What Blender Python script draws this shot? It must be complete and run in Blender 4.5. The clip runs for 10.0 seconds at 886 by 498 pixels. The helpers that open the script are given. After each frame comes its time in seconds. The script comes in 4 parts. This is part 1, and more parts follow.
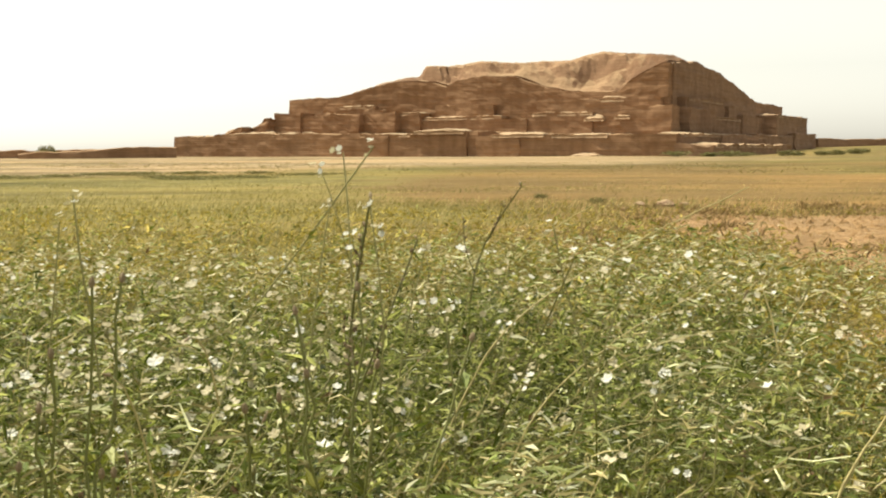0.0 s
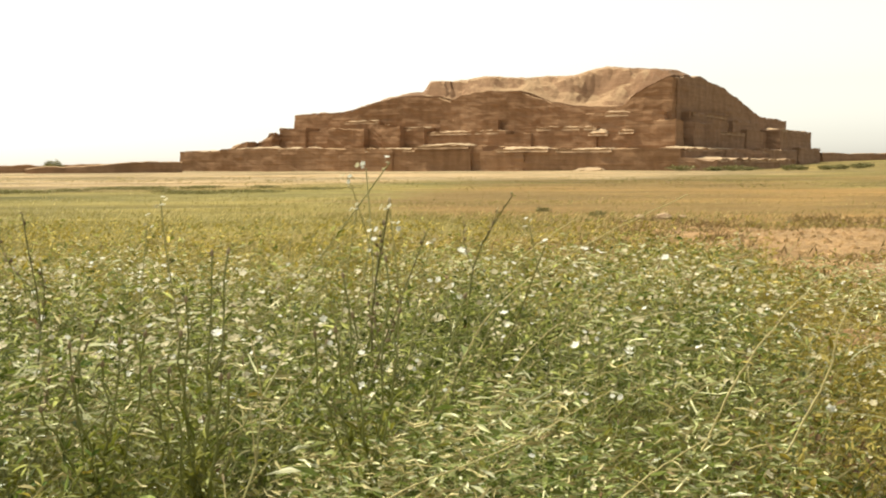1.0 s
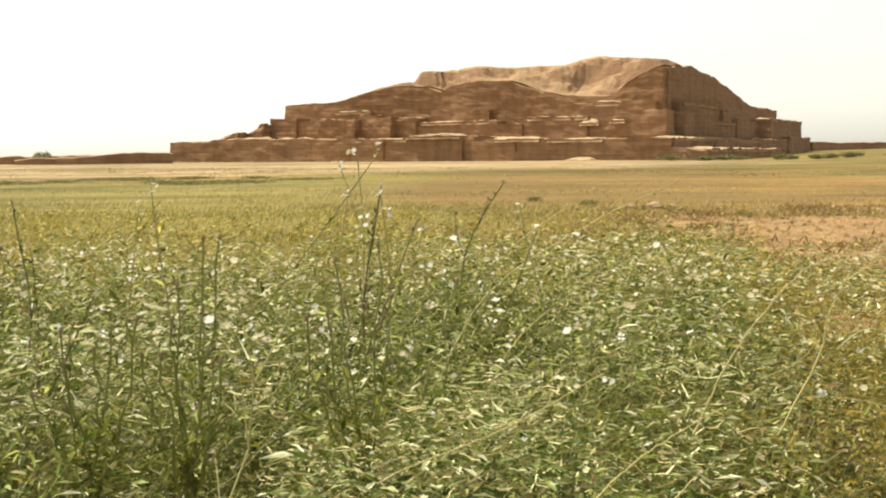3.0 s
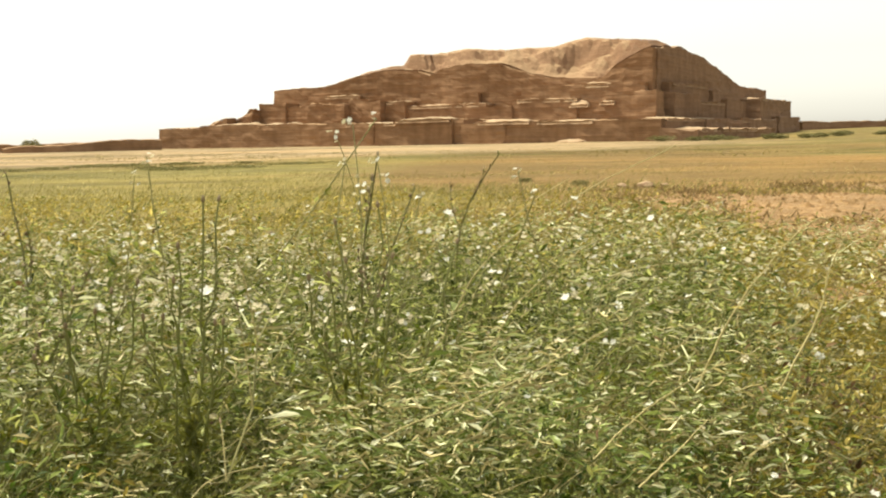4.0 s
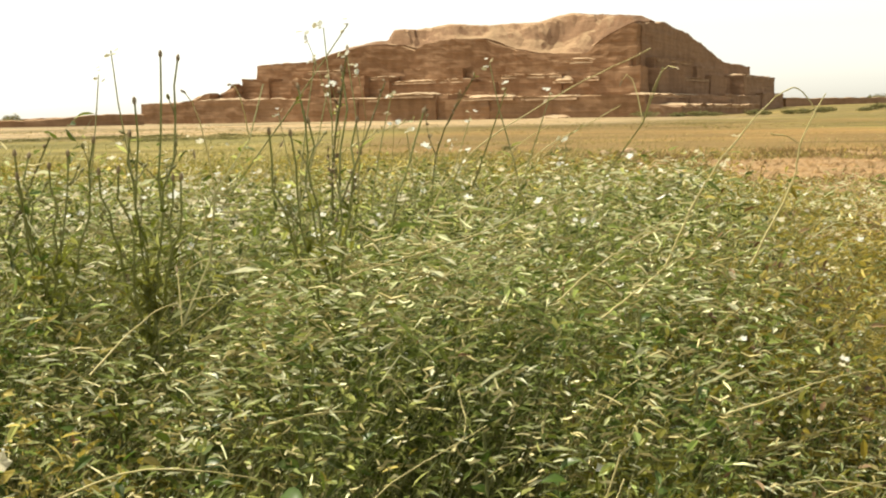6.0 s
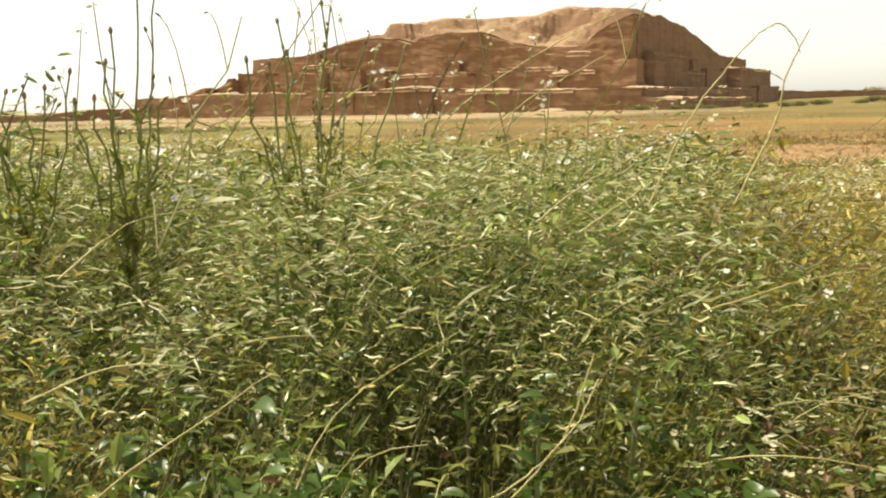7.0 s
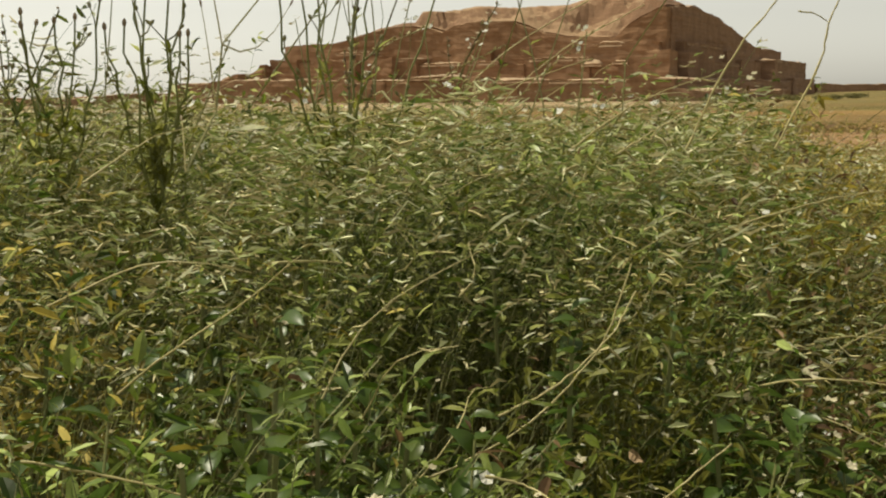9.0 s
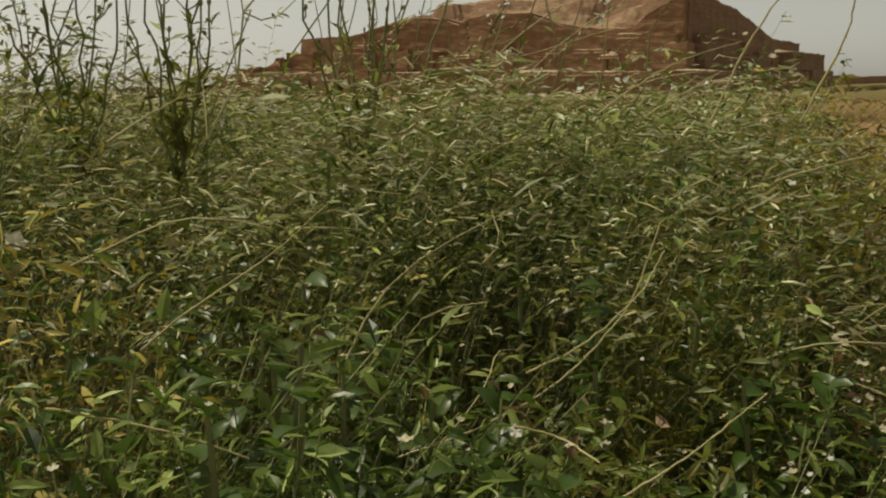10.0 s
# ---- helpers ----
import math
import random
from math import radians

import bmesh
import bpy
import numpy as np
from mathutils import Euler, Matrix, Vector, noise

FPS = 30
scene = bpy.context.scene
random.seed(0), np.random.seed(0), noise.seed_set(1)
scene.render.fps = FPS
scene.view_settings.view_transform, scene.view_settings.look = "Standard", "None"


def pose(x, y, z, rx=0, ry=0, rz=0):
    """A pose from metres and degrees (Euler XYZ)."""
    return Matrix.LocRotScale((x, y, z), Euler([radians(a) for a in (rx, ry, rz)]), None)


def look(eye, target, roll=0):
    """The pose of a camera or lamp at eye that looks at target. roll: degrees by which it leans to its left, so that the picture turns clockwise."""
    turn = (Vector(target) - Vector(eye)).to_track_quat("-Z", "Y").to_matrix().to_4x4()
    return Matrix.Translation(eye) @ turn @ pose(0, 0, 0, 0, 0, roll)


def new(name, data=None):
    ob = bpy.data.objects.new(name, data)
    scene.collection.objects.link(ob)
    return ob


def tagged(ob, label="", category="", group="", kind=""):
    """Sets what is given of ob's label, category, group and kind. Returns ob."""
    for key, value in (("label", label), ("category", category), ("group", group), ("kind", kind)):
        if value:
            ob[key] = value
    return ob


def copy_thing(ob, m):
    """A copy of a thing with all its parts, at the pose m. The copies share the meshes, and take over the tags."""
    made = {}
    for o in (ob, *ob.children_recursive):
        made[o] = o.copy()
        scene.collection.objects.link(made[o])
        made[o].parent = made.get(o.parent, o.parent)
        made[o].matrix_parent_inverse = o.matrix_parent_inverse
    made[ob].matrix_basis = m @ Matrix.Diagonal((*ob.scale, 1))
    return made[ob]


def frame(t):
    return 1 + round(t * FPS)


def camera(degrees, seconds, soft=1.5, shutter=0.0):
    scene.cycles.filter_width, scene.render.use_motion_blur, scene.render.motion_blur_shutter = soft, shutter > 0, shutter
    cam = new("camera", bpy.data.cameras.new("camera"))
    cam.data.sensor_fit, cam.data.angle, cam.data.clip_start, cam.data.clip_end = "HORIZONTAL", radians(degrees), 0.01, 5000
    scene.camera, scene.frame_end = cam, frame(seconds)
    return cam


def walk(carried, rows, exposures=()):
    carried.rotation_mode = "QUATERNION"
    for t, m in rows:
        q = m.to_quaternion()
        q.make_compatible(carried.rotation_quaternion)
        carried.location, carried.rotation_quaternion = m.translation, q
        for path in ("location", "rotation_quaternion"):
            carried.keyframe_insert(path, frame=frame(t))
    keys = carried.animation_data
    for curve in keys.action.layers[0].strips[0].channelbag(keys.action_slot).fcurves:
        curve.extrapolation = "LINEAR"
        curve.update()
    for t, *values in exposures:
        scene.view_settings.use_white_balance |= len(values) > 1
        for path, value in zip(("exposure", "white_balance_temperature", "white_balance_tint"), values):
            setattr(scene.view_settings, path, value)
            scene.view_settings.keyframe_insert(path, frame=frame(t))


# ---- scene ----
cam = camera(46.0, 10.0, soft=2.1)

# seconds, x, y, z, yaw to the left, pitch, lean
PATH = [
    (0.0, 0.000, 0.460, 0.820, 0.474, -5.300, -0.195),
    (0.5, 0.004, 0.235, 0.820, 0.559, -5.142, -0.201),
    (1.0, 0.008, 0.000, 0.820, 0.725, -4.507, -0.226),
    (1.5, 0.012, 0.000, 0.820, 1.081, -5.009, -0.347),
    (2.0, 0.014, 0.000, 0.818, 0.805, -4.868, -0.191),
    (3.5, 0.000, 0.000, 0.800, 0.000, -5.358, -0.630),
    (4.0, -0.006, 0.000, 0.779, -0.216, -5.939, -1.040),
    (4.5, -0.006, 0.000, 0.752, -0.485, -6.736, -1.459),
    (5.0, 0.012, 0.005, 0.706, -0.936, -7.084, -0.670),
    (5.5, 0.010, 0.010, 0.668, -0.954, -7.156, -0.785),
    (7.0, 0.036, 0.010, 0.545, -1.236, -7.545, -1.131),
    (7.5, 0.034, 0.012, 0.523, -1.306, -7.742, -0.968),
    (8.0, 0.032, 0.014, 0.503, -0.602, -7.834, -1.013),
    (8.5, 0.034, 0.020, 0.487, -0.150, -8.005, -0.647),
    (9.0, 0.032, 0.026, 0.475, 0.359, -8.115, -0.411),
    (9.5, 0.029, 0.032, 0.461, 0.796, -8.353, -0.250),
    (10.0, 0.024, 0.032, 0.447, 1.241, -8.499, -0.495),
]


def row(t, x, y, z, yaw, pitch, lean):
    a, b = radians(yaw), radians(pitch)
    eye = Vector((x, y, z))
    return t, look(eye, eye + Vector((-math.sin(a) * math.cos(b), math.cos(a) * math.cos(b), math.sin(b))), lean)


EXPOSURES = [(0.0, 0.45), (0.8, 0.52), (3.5, 0.55), (5.5, 0.63), (7.0, 0.62), (7.5, 0.54), (8.0, 0.36), (8.5, 0.15), (9.0, -0.12), (9.5, -0.4), (10.0, -0.68)]
walk(cam, [row(*r) for r in PATH], EXPOSURES)

# ---- light: high hazy sun from the left, slightly beyond the ruin ----
SUN_ELEV = radians(56)
SUN_AZ = math.atan2(-0.865, 0.50)  # clockwise from +y
world = bpy.data.worlds.new("sky")
scene.world = world
world.use_nodes = True
wn, wl = world.node_tree.nodes, world.node_tree.links
sky = wn.new("ShaderNodeTexSky")
sky.sky_type = "NISHITA"
sky.sun_disc = False
sky.sun_elevation = SUN_ELEV
sky.sun_rotation = SUN_AZ
sky.air_density = 1.0
sky.dust_density = 1.0
sky.ozone_density = 0.6
hsv = wn.new("ShaderNodeHueSaturation")
hsv.inputs["Saturation"].default_value = 0.12
wl.new(sky.outputs[0], hsv.inputs["Color"])
haze = wn.new("ShaderNodeMix")
haze.data_type, haze.blend_type = "RGBA", "MULTIPLY"
haze.inputs[0].default_value = 1.0
haze.inputs[7].default_value = (1.0, 0.97, 0.85, 1)
wl.new(hsv.outputs[0], haze.inputs[6])
wl.new(haze.outputs[2], wn["Background"].inputs["Color"])
wn["Background"].inputs["Strength"].default_value = 0.14

sun_data = bpy.data.lights.new("sun", "SUN")
sun_data.energy = 5.2
sun_data.angle = radians(1.0)
sun_data.color = (1.0, 0.92, 0.72)
sun = new("sun", sun_data)
to_sun = Vector((math.sin(SUN_AZ) * math.cos(SUN_ELEV), math.cos(SUN_AZ) * math.cos(SUN_ELEV), math.sin(SUN_ELEV)))
sun.matrix_world = look(to_sun * 50, (0, 0, 0))


# ---- materials ----
def material(name):
    m = bpy.data.materials.new(name)
    m.use_nodes = True
    nt = m.node_tree
    return m, nt.nodes, nt.links, nt.nodes["Principled BSDF"]


def ramp(nodes, links, fac, stops):
    r = nodes.new("ShaderNodeValToRGB")
    e = r.color_ramp.elements
    while len(e) < len(stops):
        e.new(0.5)
    for el, (p, c) in zip(e, stops):
        el.position, el.color = p, (*c, 1)
    links.new(fac, r.inputs["Fac"])
    return r.outputs["Color"]


def noise_tex(nodes, links, scale, detail=4, rough=0.55, vector=None, stretch=None, turn=True):
    n = nodes.new("ShaderNodeTexNoise")
    n.inputs["Scale"].default_value = scale
    n.inputs["Detail"].default_value = detail
    n.inputs["Roughness"].default_value = rough
    if vector is None:
        vector = nodes.new("ShaderNodeNewGeometry").outputs["Position"]
    if stretch or scale > 1.2:
        mp = nodes.new("ShaderNodeMapping")
        mp.inputs["Scale"].default_value = stretch or (1, 1, 1)
        mp.inputs["Rotation"].default_value = (0.3, 0.2, 0.63) if turn else (0, 0, 0)
        links.new(vector, mp.inputs["Vector"])
        vector = mp.outputs["Vector"]
    links.new(vector, n.inputs["Vector"])
    return n.outputs["Fac"]


def mix(nodes, links, fac, a, b, mode="MIX"):
    m = nodes.new("ShaderNodeMix")
    m.data_type, m.blend_type = "RGBA", mode
    for sock, v in ((m.inputs[0], fac), (m.inputs[6], a), (m.inputs[7], b)):
        if isinstance(v, (int, float)):
            sock.default_value = v
        elif isinstance(v, tuple):
            sock.default_value = (*v, 1)
        else:
            links.new(v, sock)
    return m.outputs[2]


def band(nodes, links, value, lo, hi):
    """0 below lo, 1 above hi."""
    m = nodes.new("ShaderNodeMapRange")
    m.inputs["From Min"].default_value, m.inputs["From Max"].default_value = lo, hi
    m.interpolation_type = "SMOOTHSTEP"
    links.new(value, m.inputs["Value"])
    return m.outputs["Result"]


def math_node(nodes, links, op, a, b):
    m = nodes.new("ShaderNodeMath")
    m.operation = op
    for sock, v in zip(m.inputs, (a, b)):
        if isinstance(v, (int, float)):
            sock.default_value = v
        else:
            links.new(v, sock)
    return m.outputs[0]


def bump(nodes, links, bsdf, height, strength, distance):
    b = nodes.new("ShaderNodeBump")
    b.inputs["Strength"].default_value = strength
    b.inputs["Distance"].default_value = distance
    links.new(height, b.inputs["Height"])
    links.new(b.outputs["Normal"], bsdf.inputs["Normal"])


def plant_material(name, dark, mid, light, patch=None, translucent=0.3, rough=0.5, patch_scale=1.3):
    """Leaves or stems: colour varies from piece to piece and in patches."""
    m, n, l, p = material(name)
    isl = n.new("ShaderNodeNewGeometry").outputs["Random Per Island"]
    # palest pieces: pale leaf undersides, with highlights put into the colour
    pale = tuple(min(0.8, c * 1.45 + 0.05) for c in light)
    col = ramp(n, l, isl, [(0.0, dark), (0.5, mid), (0.84, light), (0.91, pale)])
    if patch:
        f = band(n, l, noise_tex(n, l, patch_scale, 3), 0.5, 0.64)
        col = mix(n, l, f, col, patch)
    grain = noise_tex(n, l, 160, 2)
    col = mix(n, l, 0.35, col, ramp(n, l, grain, [(0.3, (0.55, 0.55, 0.5)), (0.7, (1, 1, 1))]), "MULTIPLY")
    l.new(col, p.inputs["Base Color"])
    p.inputs["Roughness"].default_value = rough
    p.inputs["Specular IOR Level"].default_value = 0.28
    if translucent:
        t = n.new("ShaderNodeBsdfTranslucent")
        l.new(col, t.inputs["Color"])
        mx = n.new("ShaderNodeMixShader")
        mx.inputs[0].default_value = translucent
        l.new(p.outputs[0], mx.inputs[1])
        l.new(t.outputs[0], mx.inputs[2])
        l.new(mx.outputs[0], n["Material Output"].inputs["Surface"])
    return m


def brick_material(name, lo, mid, hi, sand):
    """Weathered fired and mud brick: courses, washed-down streaks, sand where it lies flat."""
    m, n, l, p = material(name)
    geo = n.new("ShaderNodeNewGeometry")
    big = noise_tex(n, l, 0.07, 5, 0.6)
    fine = noise_tex(n, l, 0.9, 5, 0.65)
    course = noise_tex(n, l, 1.0, 3, 0.6, stretch=(0.05, 0.05, 2.6), turn=False)
    streak = noise_tex(n, l, 1.0, 3, 0.6, stretch=(0.55, 0.55, 0.06), turn=False)
    col = ramp(n, l, big, [(0.32, lo), (0.5, mid), (0.68, hi)])
    col = mix(n, l, 0.28, col, ramp(n, l, course, [(0.32, (0.5, 0.48, 0.46)), (0.55, (1, 1, 1)), (0.75, (1.25, 1.2, 1.12))]), "MULTIPLY")
    col = mix(n, l, 0.4, col, ramp(n, l, streak, [(0.35, (0.6, 0.58, 0.56)), (0.6, (1, 1, 1))]), "MULTIPLY")
    col = mix(n, l, 0.3, col, ramp(n, l, fine, [(0.3, (0.55, 0.52, 0.5)), (0.65, (1.1, 1.1, 1.1))]), "MULTIPLY")
    sep = n.new("ShaderNodeSeparateXYZ")
    l.new(geo.outputs["Normal"], sep.inputs[0])
    flat = math_node(n, l, "ADD", sep.outputs["Z"], math_node(n, l, "MULTIPLY", math_node(n, l, "SUBTRACT", fine, 0.5), 0.5))
    sandy = mix(n, l, band(n, l, big, 0.4, 0.6), mix(n, l, fine, sand, tuple(c * 0.6 for c in sand)), mix(n, l, fine, mid, sand))
    col = mix(n, l, band(n, l, flat, 0.62, 0.86), col, sandy)
    l.new(col, p.inputs["Base Color"])
    p.inputs["Roughness"].default_value = 0.95
    p.inputs["Specular IOR Level"].default_value = 0.15
    h = math_node(n, l, "ADD", math_node(n, l, "MULTIPLY", course, 1.2), fine)
    bump(n, l, p, h, 0.5, 0.25)
    return m


brick = brick_material("weathered_brick", (0.24, 0.138, 0.074), (0.29, 0.172, 0.096), (0.335, 0.205, 0.118), (0.40, 0.265, 0.15))
# the same brick, greyer: shade of the side away from the sun, as colour
brick_shade = brick_material("grey_brown_brick_shade", (0.235, 0.142, 0.085), (0.28, 0.175, 0.107), (0.325, 0.205, 0.128), (0.38, 0.265, 0.165))
earth_core = brick_material("eroded_earth", (0.19, 0.108, 0.06), (0.25, 0.15, 0.088), (0.31, 0.195, 0.118), (0.37, 0.25, 0.145))

# brown brick slope, darkened further in colour because it faces away from the sun
brown_slope_shade = brick_material("brown_eroded_slope_shade", (0.165, 0.093, 0.052), (0.20, 0.115, 0.066), (0.245, 0.148, 0.087), (0.19, 0.112, 0.064))
earth_dark = brick_material("dark_eroded_brick", (0.20, 0.118, 0.07), (0.25, 0.15, 0.09), (0.29, 0.18, 0.11), (0.27, 0.175, 0.11))


def soil_material():
    m, n, l, p = material("dry_field")
    geo = n.new("ShaderNodeNewGeometry")
    sep = n.new("ShaderNodeSeparateXYZ")
    l.new(geo.outputs["Position"], sep.inputs[0])
    wide = noise_tex(n, l, 0.045, 5, 0.6, stretch=(0.45, 1.0, 1.0))
    patchy = noise_tex(n, l, 0.3, 5, 0.65, stretch=(0.35, 1.0, 1.0))
    clump = noise_tex(n, l, 1.6, 5, 0.7, stretch=(0.6, 1.0, 1.0))
    fine = noise_tex(n, l, 7.0, 6, 0.7)
    earth = ramp(n, l, fine, [(0.3, (0.115, 0.07, 0.028)), (0.5, (0.20, 0.124, 0.05)), (0.7, (0.285, 0.182, 0.079))])
    grass = ramp(n, l, clump, [(0.3, (0.12, 0.102, 0.031)), (0.48, (0.207, 0.18, 0.06)), (0.7, (0.305, 0.256, 0.1))])
    green = ramp(n, l, fine, [(0.3, (0.125, 0.107, 0.032)), (0.7, (0.24, 0.202, 0.064))])
    grass = mix(n, l, band(n, l, patchy, 0.42, 0.58), green, grass)
    k = math_node(n, l, "ADD", math_node(n, l, "MULTIPLY", wide, 0.55), math_node(n, l, "MULTIPLY", patchy, 0.5))
    k = math_node(n, l, "ADD", k, math_node(n, l, "MULTIPLY", band(n, l, sep.outputs["X"], -6, 14), 0.12))
    # dry earth between the weeds and the far grass
    ex = math_node(n, l, "MULTIPLY", math_node(n, l, "SUBTRACT", sep.outputs["X"], 5.5), 0.15)
    ey = math_node(n, l, "MULTIPLY", math_node(n, l, "SUBTRACT", sep.outputs["Y"], 25.0), 0.07)
    er = math_node(n, l, "ADD", math_node(n, l, "MULTIPLY", ex, ex), math_node(n, l, "MULTIPLY", ey, ey))
    k = math_node(n, l, "ADD", k, math_node(n, l, "MULTIPLY", math_node(n, l, "SUBTRACT", 1.0, band(n, l, er, 0.2, 1.3)), 0.16))
    k = math_node(n, l, "SUBTRACT", k, math_node(n, l, "MULTIPLY", band(n, l, sep.outputs["X"], 7, 18), 0.13))
    k = math_node(n, l, "SUBTRACT", k, math_node(n, l, "MULTIPLY", math_node(n, l, "SUBTRACT", 1.0, band(n, l, sep.outputs["X"], -6, 1.5)), 0.11))
    cover = band(n, l, k, 0.48, 0.6)
    dist = math_node(n, l, "ADD", sep.outputs["Y"], math_node(n, l, "MULTIPLY", math_node(n, l, "SUBTRACT", wide, 0.5), 110))
    dist = math_node(n, l, "SUBTRACT", dist, math_node(n, l, "MULTIPLY", sep.outputs["X"], 1.2))
    right = math_node(n, l, "MULTIPLY", band(n, l, sep.outputs["X"], 25, 60), 0.8)
    bare = math_node(n, l, "MULTIPLY", band(n, l, dist, 47, 70), math_node(n, l, "SUBTRACT", 1.0, right))
    grass_amount = math_node(n, l, "MULTIPLY", math_node(n, l, "SUBTRACT", 1.0, bare), math_node(n, l, "SUBTRACT", 1.0, math_node(n, l, "MULTIPLY", cover, 0.8)))
    pale = ramp(n, l, patchy, [(0.34, (0.20, 0.145, 0.075)), (0.5, (0.32, 0.24, 0.135)), (0.68, (0.45, 0.355, 0.225))])
    col = mix(n, l, bare, earth, pale)
    col = mix(n, l, grass_amount, col, grass)
    streaks = noise_tex(n, l, 0.55, 6, 0.7, stretch=(0.22, 1.0, 1.0))
    col = mix(n, l, 1.0, col, ramp(n, l, streaks, [(0.34, (0.62, 0.6, 0.55)), (0.5, (0.95, 0.95, 0.95)), (0.68, (1.2, 1.18, 1.12))]), "MULTIPLY")
    blotch = noise_tex(n, l, 0.085, 5, 0.65, stretch=(0.6, 1.0, 1.0))
    col = mix(n, l, 1.0, col, ramp(n, l, blotch, [(0.38, (0.55, 0.58, 0.53)), (0.5, (0.92, 0.92, 0.92)), (0.62, (1.25, 1.17, 1.1))]), "MULTIPLY")
    l.new(col, p.inputs["Base Color"])
    p.inputs["Roughness"].default_value = 0.95
    p.inputs["Specular IOR Level"].default_value = 0.1
    bump(n, l, p, math_node(n, l, "ADD", fine, math_node(n, l, "MULTIPLY", clump, 3.0)), 0.7, 0.06)
    return m


dry_field = soil_material()


def patch_material():
    m, n, l, p = material("bare_orange_soil")
    fine = noise_tex(n, l, 9.0, 6, 0.7)
    big = noise_tex(n, l, 1.3, 5, 0.7)
    col = ramp(n, l, fine, [(0.3, (0.21, 0.118, 0.045)), (0.5, (0.36, 0.215, 0.088)), (0.7, (0.52, 0.335, 0.155))])
    col = mix(n, l, math_node(n, l, "MULTIPLY", band(n, l, big, 0.44, 0.56), 0.55), col, (0.22, 0.135, 0.05))
    l.new(col, p.inputs["Base Color"])
    p.inputs["Roughness"].default_value = 0.95
    bump(n, l, p, math_node(n, l, "ADD", fine, math_node(n, l, "MULTIPLY", big, 2.0)), 1.0, 0.08)
    return m


bare_soil = patch_material()
leaf_green = plant_material("weed_leaf", (0.045, 0.063, 0.009), (0.122, 0.155, 0.021), (0.40, 0.42, 0.12), (0.20, 0.19, 0.029), 0.5, 0.34)
leaf_fresh = plant_material("fresh_weed_leaf", (0.031, 0.056, 0.007), (0.104, 0.172, 0.019), (0.42, 0.50, 0.15), (0.15, 0.19, 0.024), 0.45, 0.34, 2.5)
leaf_broad = plant_material("broad_leaf", (0.036, 0.07, 0.01), (0.06, 0.108, 0.016), (0.105, 0.16, 0.032), (0.09, 0.125, 0.02), 0.33, 0.36, 14.0)
leaf_yellow = plant_material("drying_leaf", (0.145, 0.118, 0.017), (0.30, 0.24, 0.038), (0.50, 0.41, 0.11), (0.32, 0.25, 0.038), 0.55, 0.5)
blade_mat = plant_material("field_grass", (0.165, 0.148, 0.043), (0.265, 0.23, 0.075), (0.39, 0.33, 0.138), (0.23, 0.20, 0.06), 0.5, 0.6, 0.4)
tuft_mat = plant_material("tuft_grass", (0.115, 0.105, 0.028), (0.20, 0.175, 0.05), (0.32, 0.265, 0.095), (0.24, 0.17, 0.07), 0.4, 0.7, 0.12)
stem_green = plant_material("green_stem", (0.09, 0.105, 0.035), (0.16, 0.17, 0.06), (0.27, 0.26, 0.11), None, 0.0, 0.5)
stem_pale = plant_material("pale_green_stem", (0.15, 0.15, 0.05), (0.24, 0.23, 0.085), (0.36, 0.33, 0.15), None, 0.0, 0.5)
stem_dark = plant_material("dark_stem", (0.08, 0.085, 0.026), (0.135, 0.135, 0.045), (0.21, 0.195, 0.075), None, 0.0, 0.55)
stem_olive = plant_material("olive_stem", (0.105, 0.12, 0.03), (0.165, 0.18, 0.05), (0.24, 0.245, 0.085), None, 0.0, 0.55)
straw = plant_material("straw_stem", (0.26, 0.22, 0.075), (0.43, 0.365, 0.15), (0.62, 0.55, 0.29), None, 0.0, 0.5)
# pale colour of the slivers that imitate highlights on leaves
sprig_glint = plant_material("pale_green_glint", (0.12, 0.165, 0.033), (0.28, 0.335, 0.09), (0.66, 0.68, 0.36), None, 0.3, 0.45)
petal = plant_material("white_petal", (0.46, 0.41, 0.25), (0.60, 0.545, 0.36), (0.72, 0.66, 0.47), None, 0.25, 0.6)
bud_mat = plant_material("brown_bud", (0.12, 0.08, 0.04), (0.22, 0.16, 0.09), (0.36, 0.29, 0.18), None, 0.0, 0.7)
shrub_mat = plant_material("far_shrub_leaf", (0.11, 0.105, 0.035), (0.17, 0.16, 0.055), (0.25, 0.23, 0.09), None, 0.4, 0.6)
leaf_rust = plant_material("rust_brown_leaf", (0.10, 0.055, 0.022), (0.17, 0.10, 0.042), (0.26, 0.165, 0.08), None, 0.3, 0.6)

dry_brown = plant_material("withered_stalk", (0.15, 0.10, 0.04), (0.25, 0.175, 0.07), (0.37, 0.27, 0.12), None, 0.25, 0.6)


# ---- mesh helpers ----
def fast_mesh(name, verts, faces, mat, smooth=False):
    """verts (n, 3); faces (m, k), all with k corners."""
    me = bpy.data.meshes.new(name)
    verts, faces = np.asarray(verts, np.float32), np.asarray(faces, np.int32)
    k = faces.shape[1]
    me.vertices.add(len(verts))
    me.vertices.foreach_set("co", verts.ravel())
    me.loops.add(faces.size)
    me.loops.foreach_set("vertex_index", faces.ravel())
    me.polygons.add(len(faces))
    me.polygons.foreach_set("loop_start", np.arange(0, faces.size, k, dtype=np.int32))
    me.polygons.foreach_set("use_smooth", np.full(len(faces), smooth))
    me.update(calc_edges=True)
    me.validate()
    me.materials.append(mat)
    return me


def put(name, me, parent=None, label=""):
    ob = new(name, me)
    if parent:
        ob.parent = parent
    return tagged(ob, label) if label else ob


